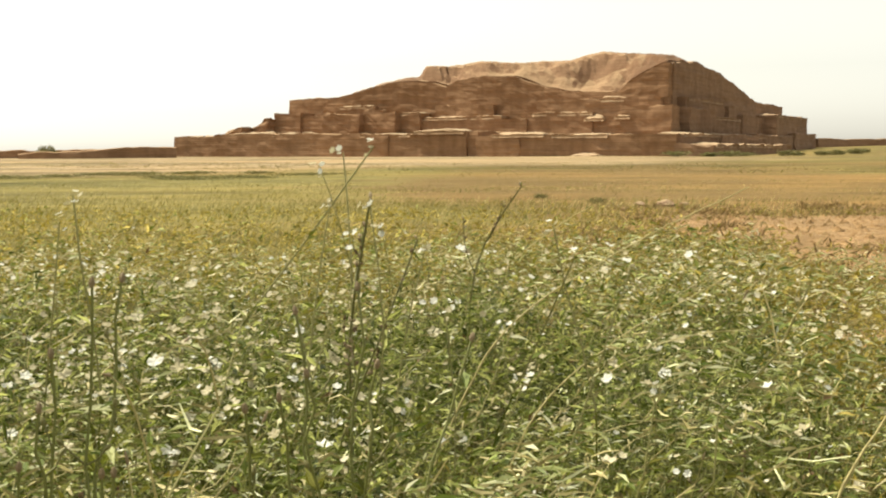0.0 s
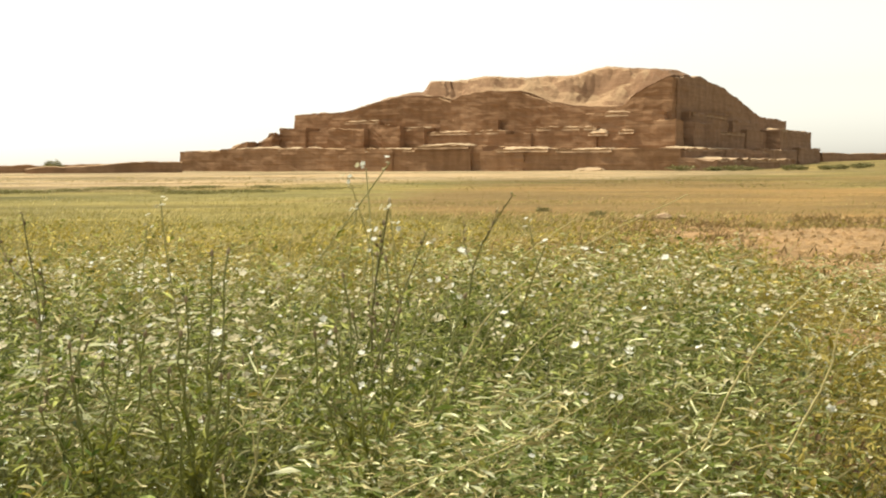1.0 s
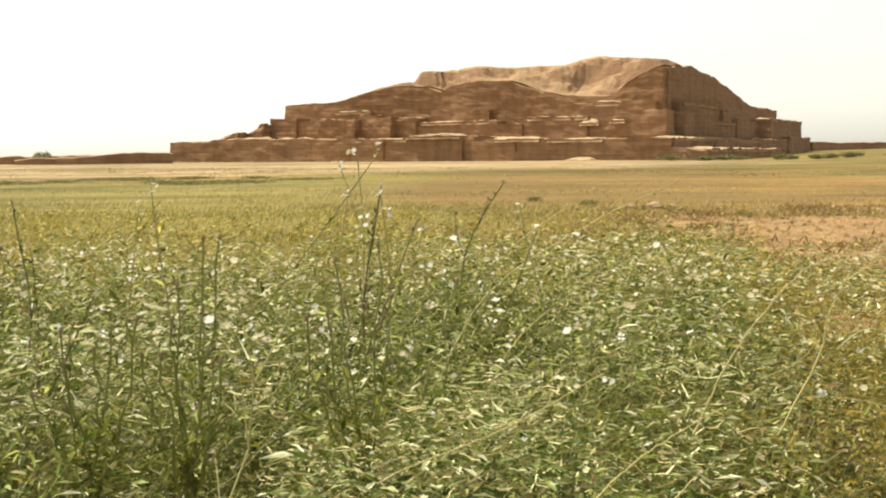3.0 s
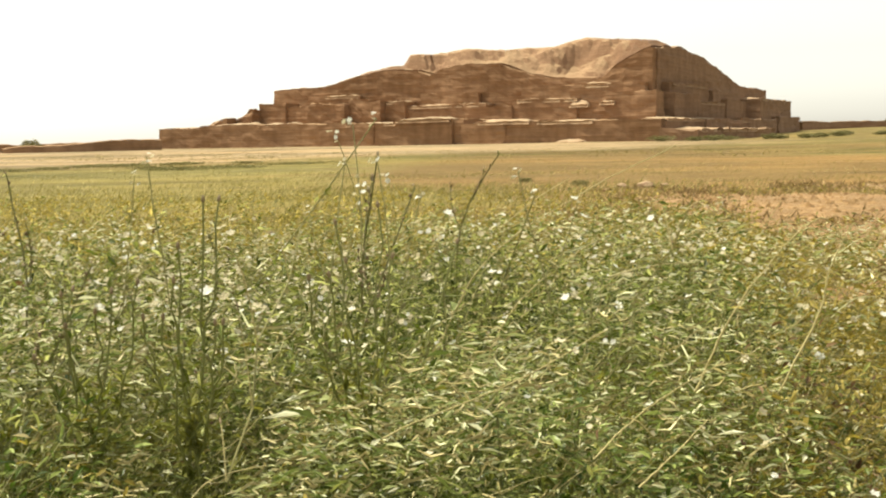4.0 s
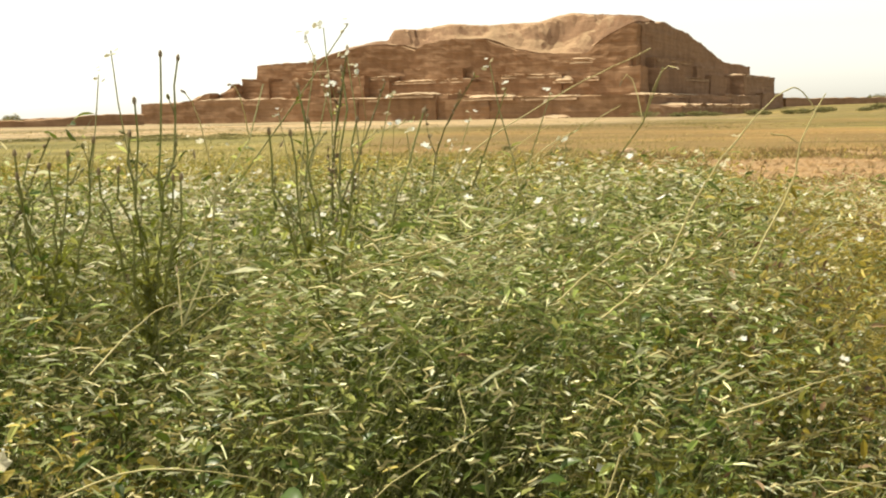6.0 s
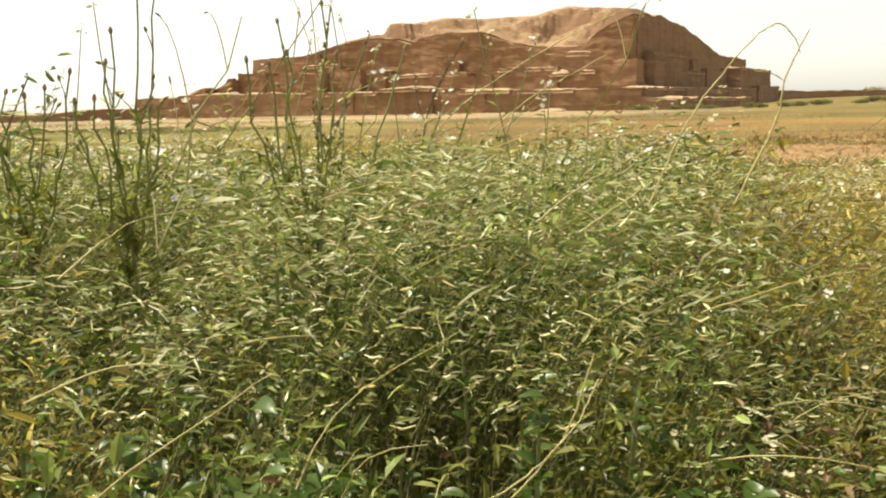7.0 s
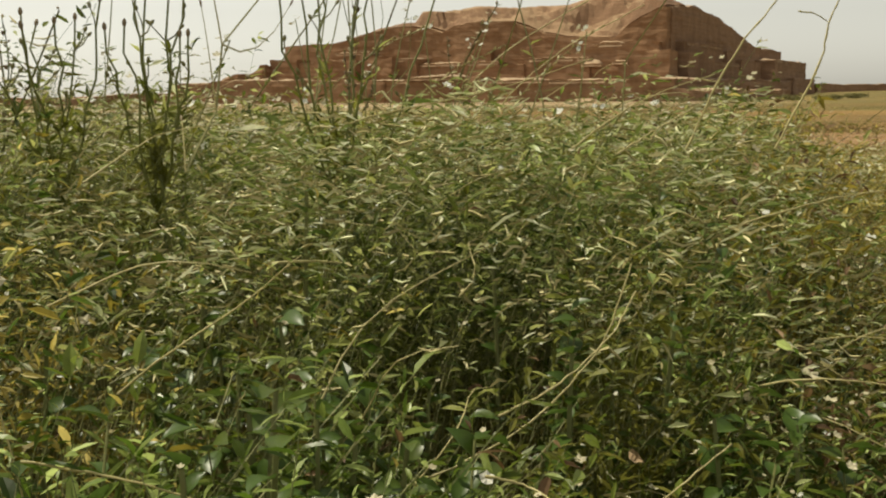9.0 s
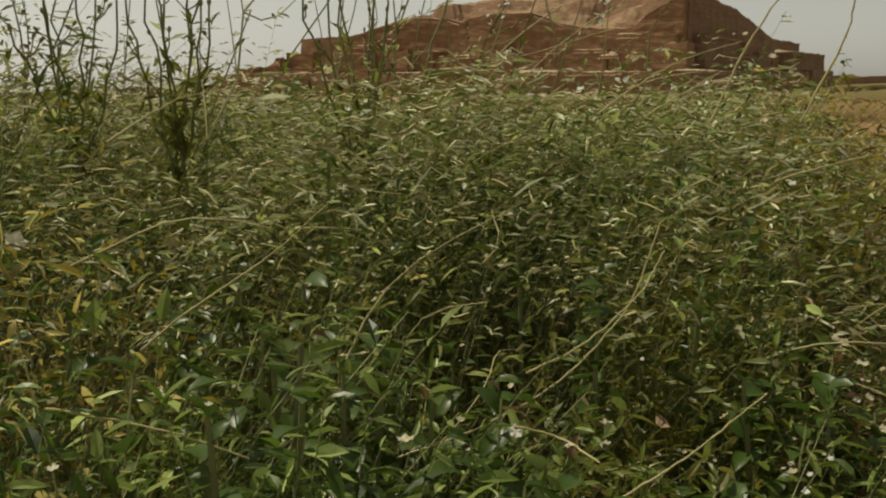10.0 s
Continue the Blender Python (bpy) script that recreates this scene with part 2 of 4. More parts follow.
def stitched(chunks):
    """Joins (verts, faces) pairs."""
    vs, fs, n = [], [], 0
    for v, f in chunks:
        vs.append(v)
        fs.append(np.asarray(f) + n)
        n += len(v)
    return np.concatenate(vs), np.concatenate(fs)


def value_noise(x, y, scale, seed=0):
    """Smooth noise in -1..1 on arrays."""
    x, y = np.asarray(x, float) * scale, np.asarray(y, float) * scale
    xi, yi = np.floor(x).astype(int), np.floor(y).astype(int)
    fx, fy = x - xi, y - yi
    fx, fy = fx * fx * (3 - 2 * fx), fy * fy * (3 - 2 * fy)

    def h(a, b):
        k = (a.astype(np.int64) * 374761393 + b.astype(np.int64) * 668265263 + int(seed) * 982451653) & 0xFFFFFFFF
        k = ((k ^ (k >> 13)) * 1274126177) & 0xFFFFFFFF
        return ((k ^ (k >> 16)) & 0xFFFF) / 32767.5 - 1

    return (h(xi, yi) * (1 - fx) + h(xi + 1, yi) * fx) * (1 - fy) + (h(xi, yi + 1) * (1 - fx) + h(xi + 1, yi + 1) * fx) * fy


def fbm(x, y, scale, octaves=4, seed=0):
    return sum(value_noise(x, y, scale * 2**i, seed + i) * 0.5**i for i in range(octaves))


# ---- ground: one sheet to the horizon ----
def ground_z(x, y):
    x, y = np.asarray(x, float), np.asarray(y, float)
    far = np.clip((np.hypot(x, y) - 25) / 200, 0, 1)
    z = 0.010 * fbm(x, y, 0.25, 2, 5) * np.clip(np.hypot(x, y) / 6, 0, 1)
    z = z + 0.25 * far * fbm(x, y, 0.018, 3, 9)
    rise = np.clip((x - 25) / 120, 0, 1) * np.clip((y - 60) / 220, 0, 1)
    return z + 2.6 * rise * rise * (3 - 2 * rise) * np.clip(1.6 - np.hypot(x, y) / 1500, 0, 1)


def build_ground():
    t = np.linspace(-1, 1, 261)
    axis = np.sign(t) * (np.abs(t) * 26 + np.abs(t) ** 8 * 3600)
    gx, gy = np.meshgrid(axis, axis)
    z = ground_z(gx, gy)
    n = len(axis)
    i = np.arange(n * n).reshape(n, n)
    f = np.stack([i[:-1, :-1], i[:-1, 1:], i[1:, 1:], i[1:, :-1]], -1).reshape(-1, 4)
    me = fast_mesh("ground", np.stack([gx, gy, z], -1).reshape(-1, 3), f, dry_field, True)
    tagged(put("ground", me), "flat dry field of tan soil and thin grass", "ground", kind="structure")


build_ground()


def soil_mask(x, y):
    """Above 0: bare soil beside the weeds."""
    x, y = np.asarray(x, float), np.asarray(y, float)
    e = 1 - ((x - 5.4) / 3.7) ** 2 - ((y - 9.3 - 0.3 * (x - 5)) / 5.6) ** 2
    return e + 0.65 * fbm(x, y, 0.45, 5, 21)


def build_patch():
    xs, ys = np.arange(0.5, 14, 0.14), np.arange(2.5, 19, 0.14)
    gx, gy = np.meshgrid(xs, ys)
    keep = soil_mask(gx, gy) > 0
    z = ground_z(gx, gy) + 0.012 + 0.03 * np.clip(soil_mask(gx, gy), 0, 1) + 0.02 * fbm(gx, gy, 1.6, 3, 2)
    z = np.where(keep, z, ground_z(gx, gy) - 0.01)
    i = np.arange(gx.size).reshape(gx.shape)
    f = np.stack([i[:-1, :-1], i[:-1, 1:], i[1:, 1:], i[1:, :-1]], -1)
    k = keep[:-1, :-1] | keep[1:, :-1] | keep[:-1, 1:] | keep[1:, 1:]
    me = fast_mesh("bare_soil", np.stack([gx, gy, z], -1).reshape(-1, 3), f[k], bare_soil, True)
    tagged(put("bare_soil", me), "bare patch of orange dry soil in the field", "soil", kind="structure")


build_patch()

# ---- the ruined stepped temple ----
KX, KY = 41.6, 204.2  # near corner of the main block
AX, AY = -math.cos(radians(30)), math.sin(radians(30))  # along the sunlit front, away from the corner
BX, BY = math.sin(radians(30)), math.cos(radians(30))  # along the shaded side


def placed(s, t, z):
    """Temple metres to the world."""
    s, t = np.asarray(s, float), np.asarray(t, float)
    return np.stack([KX + s * AX + t * BX, KY + s * AY + t * BY, z + 0 * s], -1)


def grid_faces(nu, nv):
    i = np.arange(nu * nv).reshape(nu, nv)
    return np.stack([i[:-1, :-1], i[1:, :-1], i[1:, 1:], i[:-1, 1:]], -1).reshape(-1, 4)


def roughen(p, amount, seed):
    """Weathering: pushes points about by a noise that depends on their place alone."""
    x, y, z = p[:, 0], p[:, 1], p[:, 2]
    d = np.stack([fbm(x * 0.8 + y * 0.5, z * 1.9 + 7, 0.45, 3, seed), fbm(x * 0.8 - y * 0.5, z * 1.9 - 9, 0.45, 3, seed + 5), 0.5 * fbm(x + 3.3, y - z, 0.4, 3, seed + 9)], -1)
    return p + d * amount


def block(name, parent, mat, s0, s1, t0, t1, z0, top, rough=0.3, res=0.9, seed=1, batter=0.06, label=""):
    """A weathered wall block. top: height, or a function of (s, t)."""
    topf = top if callable(top) else (lambda s, t: top + 0 * s)
    cs, ct = (s0 + s1) / 2, (t0 + t1) / 2
    us = np.linspace(s0, s1, max(3, int((s1 - s0) / res) + 1))
    vs = np.linspace(t0, t1, max(3, int((t1 - t0) / res) + 1))
    hmax = float(np.max(topf(us, us * 0 + t0)))
    ws = np.linspace(0, 1, max(3, int((hmax - z0) / (res * 0.7)) + 1))
    chunks = []

    def add(s, t, w):
        h = topf(s, t) + rough * 1.1 * fbm(s, t, 0.3, 3, seed + 40)
        z = z0 + (h - z0) * w
        k = batter * (h - z)
        t = t + np.sign(t - ct) * np.where((t <= t0 + 1e-6) | (t >= t1 - 1e-6), k, 0)
        p = placed(s.ravel(), t.ravel(), z.ravel())
        chunks.append((p, grid_faces(*s.shape)))

    for tt in (t0, t1):
        g = np.meshgrid(us, ws, indexing="ij")
        add(g[0], g[0] * 0 + tt, g[1])
    for ss in (s0, s1):
        g = np.meshgrid(vs, ws, indexing="ij")
        add(g[0] * 0 + ss, g[0], g[1])
    g = np.meshgrid(us, vs, indexing="ij")
    add(g[0], g[1], g[0] * 0 + 1)
    v, f = stitched(chunks)
    me = fast_mesh(name, roughen(v, rough, seed), f, mat)
    bm = bmesh.new()
    bm.from_mesh(me)
    bmesh.ops.remove_doubles(bm, verts=bm.verts, dist=0.02)
    bmesh.ops.recalc_face_normals(bm, faces=bm.faces)
    bm.to_mesh(me)
    bm.free()
    return put(name, me, parent, label)


def bank(name, parent, mat, s0, s1, t0, t1, z0, z1, seed=1, side=False, label=""):
    """Rubble or sand lying as a slope on a ledge, low at t0 and high at t1."""
    us, vs = np.linspace(0, 1, max(6, int(abs(s1 - s0) / 0.7))), np.linspace(0, 1, 6)
    u, v = np.meshgrid(us, vs, indexing="ij")
    along = s0 + (s1 - s0) * u
    fade = np.clip(np.minimum(u, 1 - u) * 6, 0, 1) ** 0.5
    across = t0 + (t1 - t0) * v + 0.25 * fbm(along, v * 2, 0.5, 3, seed)
    z = z0 + 0.6 * (z1 - z0) * v * fade * (0.8 + 0.35 * fbm(along, v, 0.4, 3, seed + 3)) + 0.12 * fbm(along, v * 3, 0.9, 3, seed + 7)
    p = placed(across.ravel(), along.ravel(), z.ravel()) if side else placed(along.ravel(), across.ravel(), z.ravel())
    # closes the slope towards the wall and below
    q = p.copy()
    q[:, 2] = z0 - 0.6
    f = grid_faces(*u.shape)
    v2, f2 = stitched([(p, f), (q, f[:, ::-1])])
    n, m = u.shape
    i = np.arange(n * m).reshape(n, m)
    k = n * m
    rim = []
    for line in (i[0], i[-1], i[:, 0], i[:, -1]):
        rim.append(np.stack([line[:-1], line[1:], line[1:] + k, line[:-1] + k], -1))
    f2 = np.concatenate([f2] + rim)
    return put(name, fast_mesh(name, v2, f2, mat, True), parent, label)


def build_temple():
    temple = new("stepped_temple_ruin")
    temple.location = (0, 0, 0)
    tagged(temple, "ruined brown brick stepped temple with eroded sandy summit", "ruin")
    fs = np.array([(0, 18.2), (2.5, 17.4), (5, 16.2), (8, 14.4), (9.6, 12.7), (20, 13.2), (25, 14.1), (32, 16.6), (39, 16.9), (46, 16.4), (48.6, 15.2), (52, 16.3), (60, 16.7), (66, 16), (76, 14), (78, 13.6), (92, 13.3)])
    rt = np.array([(0, 18.2), (14, 19.4), (31, 18.2), (45, 16.3), (58, 14.2), (66, 13.0), (92, 13.1)])
    rg = np.array([(-40, 13.3), (-27, 13.8), (-16, 17.0), (-7.5, 18.5), (-5.8, 21.0), (2, 21.2), (7.6, 22.2), (15.7, 21.7), (28, 22.3), (32, 23.6), (36, 24.2), (52, 23.3), (57, 20.9), (60.4, 20.2), (70, 12.9), (90, 12.9)])

    def core_h(s, t):
        w = placed(s, t, 0.0)
        x = w[..., 0] * 250 / w[..., 1]
        wall = (np.interp(s, *fs.T) * (s + 0.2) + np.interp(t, *rt.T) * (t + 0.2)) / (s + t + 0.4)
        wall = np.where(t < s, np.interp(s, *fs.T) + (wall - np.interp(s, *fs.T)) * np.clip(t / 12, 0, 1), np.interp(t, *rt.T) + (wall - np.interp(t, *rt.T)) * np.clip(s / 12, 0, 1))
        e = np.clip(np.minimum(s * 1.5, t) - 0.8, 0, None)
        slope = np.interp(s, [44, 52], [0.62, 0.95])
        rise = slope * e + 1.9 * fbm(s, t, 0.16, 4, 31) * np.clip(e / 4, 0, 1)
        stepped = np.floor(rise / 1.9) * 1.9 + 1.9 * np.clip((rise / 1.9 % 1 - 0.72) / 0.28, 0, 1)
        rise = np.where(s > 48, stepped, rise)
        return np.minimum(np.maximum(wall, np.minimum(wall + rise, 40)), np.maximum(0.8 + (np.interp(x, *rg.T) - 1.0) * np.minimum(w[..., 1], 258) / 250 + 0.3 * fbm(s, t, 0.35, 3, 8), 6))

    block("core", temple, earth_core, 0, 90.8, 0, 92, 0.0, core_h, 0.16, 1.0, 3, 0.03, "eroded earth and brick core")
    core = temple.children[0].data
    core.materials.append(earth_dark)
    core.materials.append(brown_slope_shade)
    for poly in core.polygons:
        dx, dy = poly.center.x - KX, poly.center.y - KY
        s, t = dx * AX + dy * AY, dx * BX + dy * BY
        wobble = 3 * noise.noise(Vector((s * 0.15, t * 0.15, 4)))
        # side turned from the sun and near corner: brown with painted shade
        brown = t > 1.5 * s - 1.5 + wobble * 0.5 or s < 10 + wobble - 0.36 * t
        poly.material_index = 2 if brown else int(s > 56 + wobble + 0.4 * t)
    # brick facing, set before the core, in pieces of uneven height
    rnd = random.Random(4)
    for k, (s0, s1, cut) in enumerate([(-0.9, 9, 0.5), (9, 24, 0.3), (24, 47, 0.4), (47, 65, 0.5), (65, 78, 0.4), (78, 91.2, 0.2)]):
        block("facing", temple, brick, s0, s1 + 0.1, -1.3, 0.6, 0.0, lambda s, t, c=cut: np.interp(s, *fs.T) - c, 0.15, 0.8, 20)
    # side facing: the greyer brick has some of its shade painted in
    for k, (t0, t1) in enumerate([(0.6, 30), (30, 60), (60, 92.6)]):
        block("facing", temple, brick_shade, -1.2, 0.5, t0, t1 + 0.1, 0.0, lambda s, t: np.interp(t, *rt.T) - 0.4, 0.15, 0.8, 30)
    # second stage with its crumbling ledges
    for k, (s0, s1, t0, z) in enumerate([(-3, 7, -6, 9.4), (7, 13, -5, 7.6), (13, 27, -5.5, 8.6), (27, 33, -6.2, 7.4), (33, 52, -5.4, 8.2), (52, 58, -6.5, 9.3), (76, 84, -5.8, 9.0), (84, 91.8, -6.5, 9.8)]):
        block("terrace_wall", temple, brick, s0, s1, t0, -1.25, 0.0, z, 0.15, 0.8, 50)
    for k, (s0, s1, t0, z) in enumerate([(0, 26, -3.4, 11.3), (36, 50, -3.2, 10.6), (66, 80, -3.0, 11.2)]):
        block("terrace_wall", temple, brick, s0, s1, t0, -1.28, 0.0, z, 0.16, 0.8, 60)
    for k, (t0, t1, s0, z) in enumerate([(1, 18, -4.5, 9.2), (18, 40, -4.0, 8.0), (40, 58, -4.4, 8.8), (58, 93, -7.6, 9.5)]):
        block("terrace_wall", temple, brick_shade, s0, -1.15, t0, t1, 0.0, z, 0.16, 0.8, 70)
    for k, (t0, t1, z) in enumerate([(3, 30, 11.4), (34, 62, 10.8)]):
        block("terrace_wall", temple, brick_shade, -2.9, -1.18, t0, t1, 0.0, z, 0.16, 0.8, 76)
    # gateway with a deep recess between two piers
    block("gate_pier", temple, brick, 57, 61.5, -8.6, -1.3, 0.0, 9.4, 0.22, 0.7, 80)
    block("gate_pier", temple, brick, 66, 76, -8.8, -1.3, 0.0, 9.2, 0.25, 0.7, 81)
    block("gate_lintel", temple, brick, 61.3, 66.2, -7.0, -1.3, 0.0, 9.9, 0.25, 0.7, 82)
    # low outer terrace
    low_s = [-8.5, 4, 4.1, 16, 16.1, 28, 28.2, 33, 33.1, 46, 46.2, 58, 58.2, 71, 71.2, 98, 98.2, 110.2]
    low_z = [3.9, 3.9, 4.0, 4.0, 4.2, 4.2, 3.7, 3.7, 5.0, 5.0, 4.5, 4.5, 4.6, 4.6, 4.9, 4.9, 4.6, 4.6]
    for s0, s1 in ((-8.5, 31.0), (33.1, 110.2)):
        block("outer_wall", temple, brick, s0, s1, -20, -4, -0.8, lambda s, t: np.interp(s, low_s, low_z), 0.13, 0.9, 90)
    block("wall_niche", temple, brick, 30.9, 33.3, -19.3, -4, -0.8, 4.7, 0.2, 0.8, 101)
    for k, (t0, t1, z) in enumerate([(-19, 5, 3.5), (5.2, 34, 4.0), (34.2, 70, 4.4), (70.2, 96, 5.2)]):
        block("outer_wall", temple, brick_shade, -9 - 0.5 * (k % 2), -1, t0, t1, -0.8, z, 0.25, 0.9, 110 + k)
    block("outer_wall", temple, brick_shade, -15, -8, -20, 40, -0.8, 2.0, 0.3, 0.9, 116)
    for k, s in enumerate((52, 22.5)):
        block("buttress", temple, brick, s - 0.9, s + 0.9, -20.3, -19, -0.8, 3.9 + 0.3 * (k % 3), 0.18, 0.7, 120 + k)
    # broken end of the second stage, fallen away in steps
    block("fallen_wall", temple, brick, 91.6, 96.5, -9, 6, 0.0, lambda s, t: np.interp(s, [91.6, 93.5, 93.8, 96.5], [8.8, 8.5, 7.2, 6.8]), 0.4, 0.7, 84)
    block("fallen_wall", temple, brick, 96.4, 104, -12, 4, 0.0, lambda s, t: np.interp(s, [96.4, 99, 104], [6.5, 5.9, 4.9]), 0.4, 0.7, 86)
    # sand and rubble lying on the ledges
    ledges = [
        (33.5, 45.6, -20.6, -16.5, 4.9, 6.1), (16.5, 27.6, -20.4, -17.5, 4.1, 5.0), (70, 81, -20, -17.5, 4.8, 5.5), (4, 15, -20.2, -17.6, 3.9, 4.6), (86, 98, -19.8, -12, 4.8, 6.3), (98, 108, -19.8, -16, 4.5, 5.1),
        (66, 78, -3.2, -1.2, 11.1, 11.7), (7, 13, -3.6, -1.0, 11.1, 12.2), (33, 52, -5.6, -3.0, 8.1, 8.9), (13, 26, -5.6, -3.2, 8.5, 9.3), (52, 58, -6.6, -3, 9.2, 9.9), (84.5, 91.2, -5.6, -2, 9.5, 10.2), (46, 58, -20, -17.8, 4.4, 4.9),
        (5.0, 11.0, -22.0, -20.1, 0.1, 1.0), (10.5, 14.5, -6.1, -5.0, 7.3, 8.6), (5.0, 8.0, -6.6, -5.4, 7.6, 8.6),
    ]
    for k, b in enumerate(ledges):
        bank("rubble_bank", temple, ledge_sand, *b, seed=140 + k)
    for k, b in enumerate([(-18, 40, -9.2, -4.4, 4.0, 4.8), (-18, 30, -15, -9.4, 2.0, 2.7), (18, 40, -4.2, -1.4, 7.9, 8.7), (60, 92, -7.6, -2.8, 9.4, 10.3), (4, 30, -2.9, -1.1, 11.3, 11.9)]):
        bank("rubble_bank", temple, ledge_sand, *b, seed=170 + k, side=True)
    return temple


ledge_sand = brick_material("ledge_rubble", (0.28, 0.18, 0.105), (0.35, 0.235, 0.145), (0.42, 0.30, 0.19), (0.47, 0.35, 0.225))
build_temple()


def low_wall(label, x0, y0, x1, y1, z0, heights, mat, seed):
    """A ruined enclosure wall with an uneven top."""
    n = 70
    u = np.linspace(0, 1, n)
    x, y = x0 + (x1 - x0) * u, y0 + (y1 - y0) * u
    h = np.interp(u, np.linspace(0, 1, len(heights)), heights) + 0.14 * fbm(x, y, 0.4, 3, seed)
    d = np.array([-(y1 - y0), x1 - x0]) / math.hypot(x1 - x0, y1 - y0)
    chunks = []
    gz = ground_z(x, y)
    for w0, w1 in ((-1.1, -0.8), (1.1, 0.8)):
        ws = np.linspace(0, 1, 5)
        g, w = np.meshgrid(np.arange(n), ws, indexing="ij")
        off = w0 + (w1 - w0) * w
        chunks.append((np.stack([x[g] + d[0] * off, y[g] + d[1] * off, z0 + gz[g] - 0.3 + (h[g] + 0.3) * w], -1).reshape(-1, 3), grid_faces(n, 5)))
    g, w = np.meshgrid(np.arange(n), [-0.8, 0.0, 0.8], indexing="ij")
    chunks.append((np.stack([x[g] + d[0] * w, y[g] + d[1] * w, z0 + gz[g] + h[g] + 0.1 * (w == 0)], -1).reshape(-1, 3), grid_faces(n, 3)))
    v, f = stitched(chunks)
    me = fast_mesh("enclosure_wall", roughen(v, 0.12, seed), f, mat)
    tagged(put("enclosure_wall", me), label, "wall")


low_wall("long low brown mud-brick enclosure wall beside the temple", -41.5, 158, -62, 150, 0, [1.6, 1.55, 1.45, 1.1, 0.95, 0.9, 0.5], brick, 3)
low_wall("low crumbled brown brick wall behind the temple", 104, 300, 150, 312, 0, [2.6, 2.2, 1.9, 1.7, 1.6, 1.5], brick_shade, 4)
low_wall("low crumbled brown brick wall near the temple corner", -62, 205, -96, 196, 0, [1.7, 1.5, 1.4, 1.0], brick, 6)


# ---- plants ----
rng = np.random.default_rng(11)
WIND = np.array([0.75, 0.15])


def leaves_mesh(base, direction, length, width, fold, round_leaf=False):
    """Folded leaves; direction unit (n, 3)."""
    n = len(base)
    up = np.tile([0.0, 0.0, 1.0], (n, 1)) + rng.normal(0, 0.45, (n, 3))
    side = np.cross(direction, up)
    side /= np.linalg.norm(side, axis=1, keepdims=True) + 1e-9
    nor = np.cross(side, direction)
    curl = rng.uniform(0.05, 0.3, n)

    def at(along, across):
        a = along * length
        p = base + direction * a[:, None] - nor * (length * curl * along**2)[:, None]
        return p + side * (width * across)[:, None] + nor * (width * abs(across) * fold * 2)[:, None]

    if round_leaf:
        v = np.stack([base, at(0.28, 0.4), at(0.28, -0.4), at(0.5, 0.0), at(0.66, 0.42), at(0.66, -0.42), at(1.0, 0.0)], 1)
        tri = np.array([(0, 1, 3), (0, 3, 2), (1, 4, 3), (3, 5, 2), (4, 6, 3), (3, 6, 5)])
    else:
        v = np.stack([base, at(0.45, 0.5), at(1.0, 0.0), at(0.45, -0.5)], 1)
        tri = np.array([(0, 1, 2), (0, 2, 3)])
    k = v.shape[1]
    f = (np.arange(n)[:, None, None] * k + tri[None]).reshape(-1, 3)
    return v.reshape(-1, 3), f


def tubes_mesh(points, radius, sides=3):
    """points (n, k, 3), radius (n, k): thin stems."""
    n, k, _ = points.shape
    tang = np.gradient(points, axis=1)
    tang /= np.linalg.norm(tang, axis=2, keepdims=True) + 1e-9
    ref = np.array([0.31, 0.87, 0.38])
    e1 = np.cross(tang, ref)
    e1 /= np.linalg.norm(e1, axis=2, keepdims=True) + 1e-9
    e2 = np.cross(tang, e1)
    a = np.arange(sides) * 2 * np.pi / sides
    v = points[:, :, None] + radius[:, :, None, None] * (np.cos(a)[:, None] * e1[:, :, None] + np.sin(a)[:, None] * e2[:, :, None])
    i = np.arange(n * k * sides).reshape(n, k, sides)
    j = np.roll(i, -1, axis=2)
    f = np.stack([i[:, :-1], j[:, :-1], j[:, 1:], i[:, 1:]], -1).reshape(-1, 4)
    return v.reshape(-1, 3), f


def flowers_mesh(centre, normal, radius, petals=5):
    """Small open flowers, each one piece."""
    n = len(centre)
    ref = np.array([0.2, 0.9, 0.35])
    e1 = np.cross(normal, ref)
    e1 /= np.linalg.norm(e1, axis=1, keepdims=True)
    e2 = np.cross(normal, e1)
    m = petals * 2
    a = np.arange(m) * 2 * np.pi / m
    r = np.where(np.arange(m) % 2 == 0, 1.0, 0.78)
    ring = centre[:, None] + radius[:, None, None] * (r * np.cos(a))[None, :, None] * e1[:, None] + radius[:, None, None] * (r * np.sin(a))[None, :, None] * e2[:, None]
    ring = ring + normal[:, None] * (radius * 0.3)[:, None, None] * (np.arange(m) % 2 == 0)[None, :, None]
    v = np.concatenate([centre[:, None], ring], 1).reshape(-1, 3)
    k = np.arange(n)[:, None] * (m + 1)
    j = np.arange(m)
    f = np.stack([k + 0 * j, k + 1 + j, k + 1 + (j + 1) % m], -1).reshape(-1, 3)
    return v, f


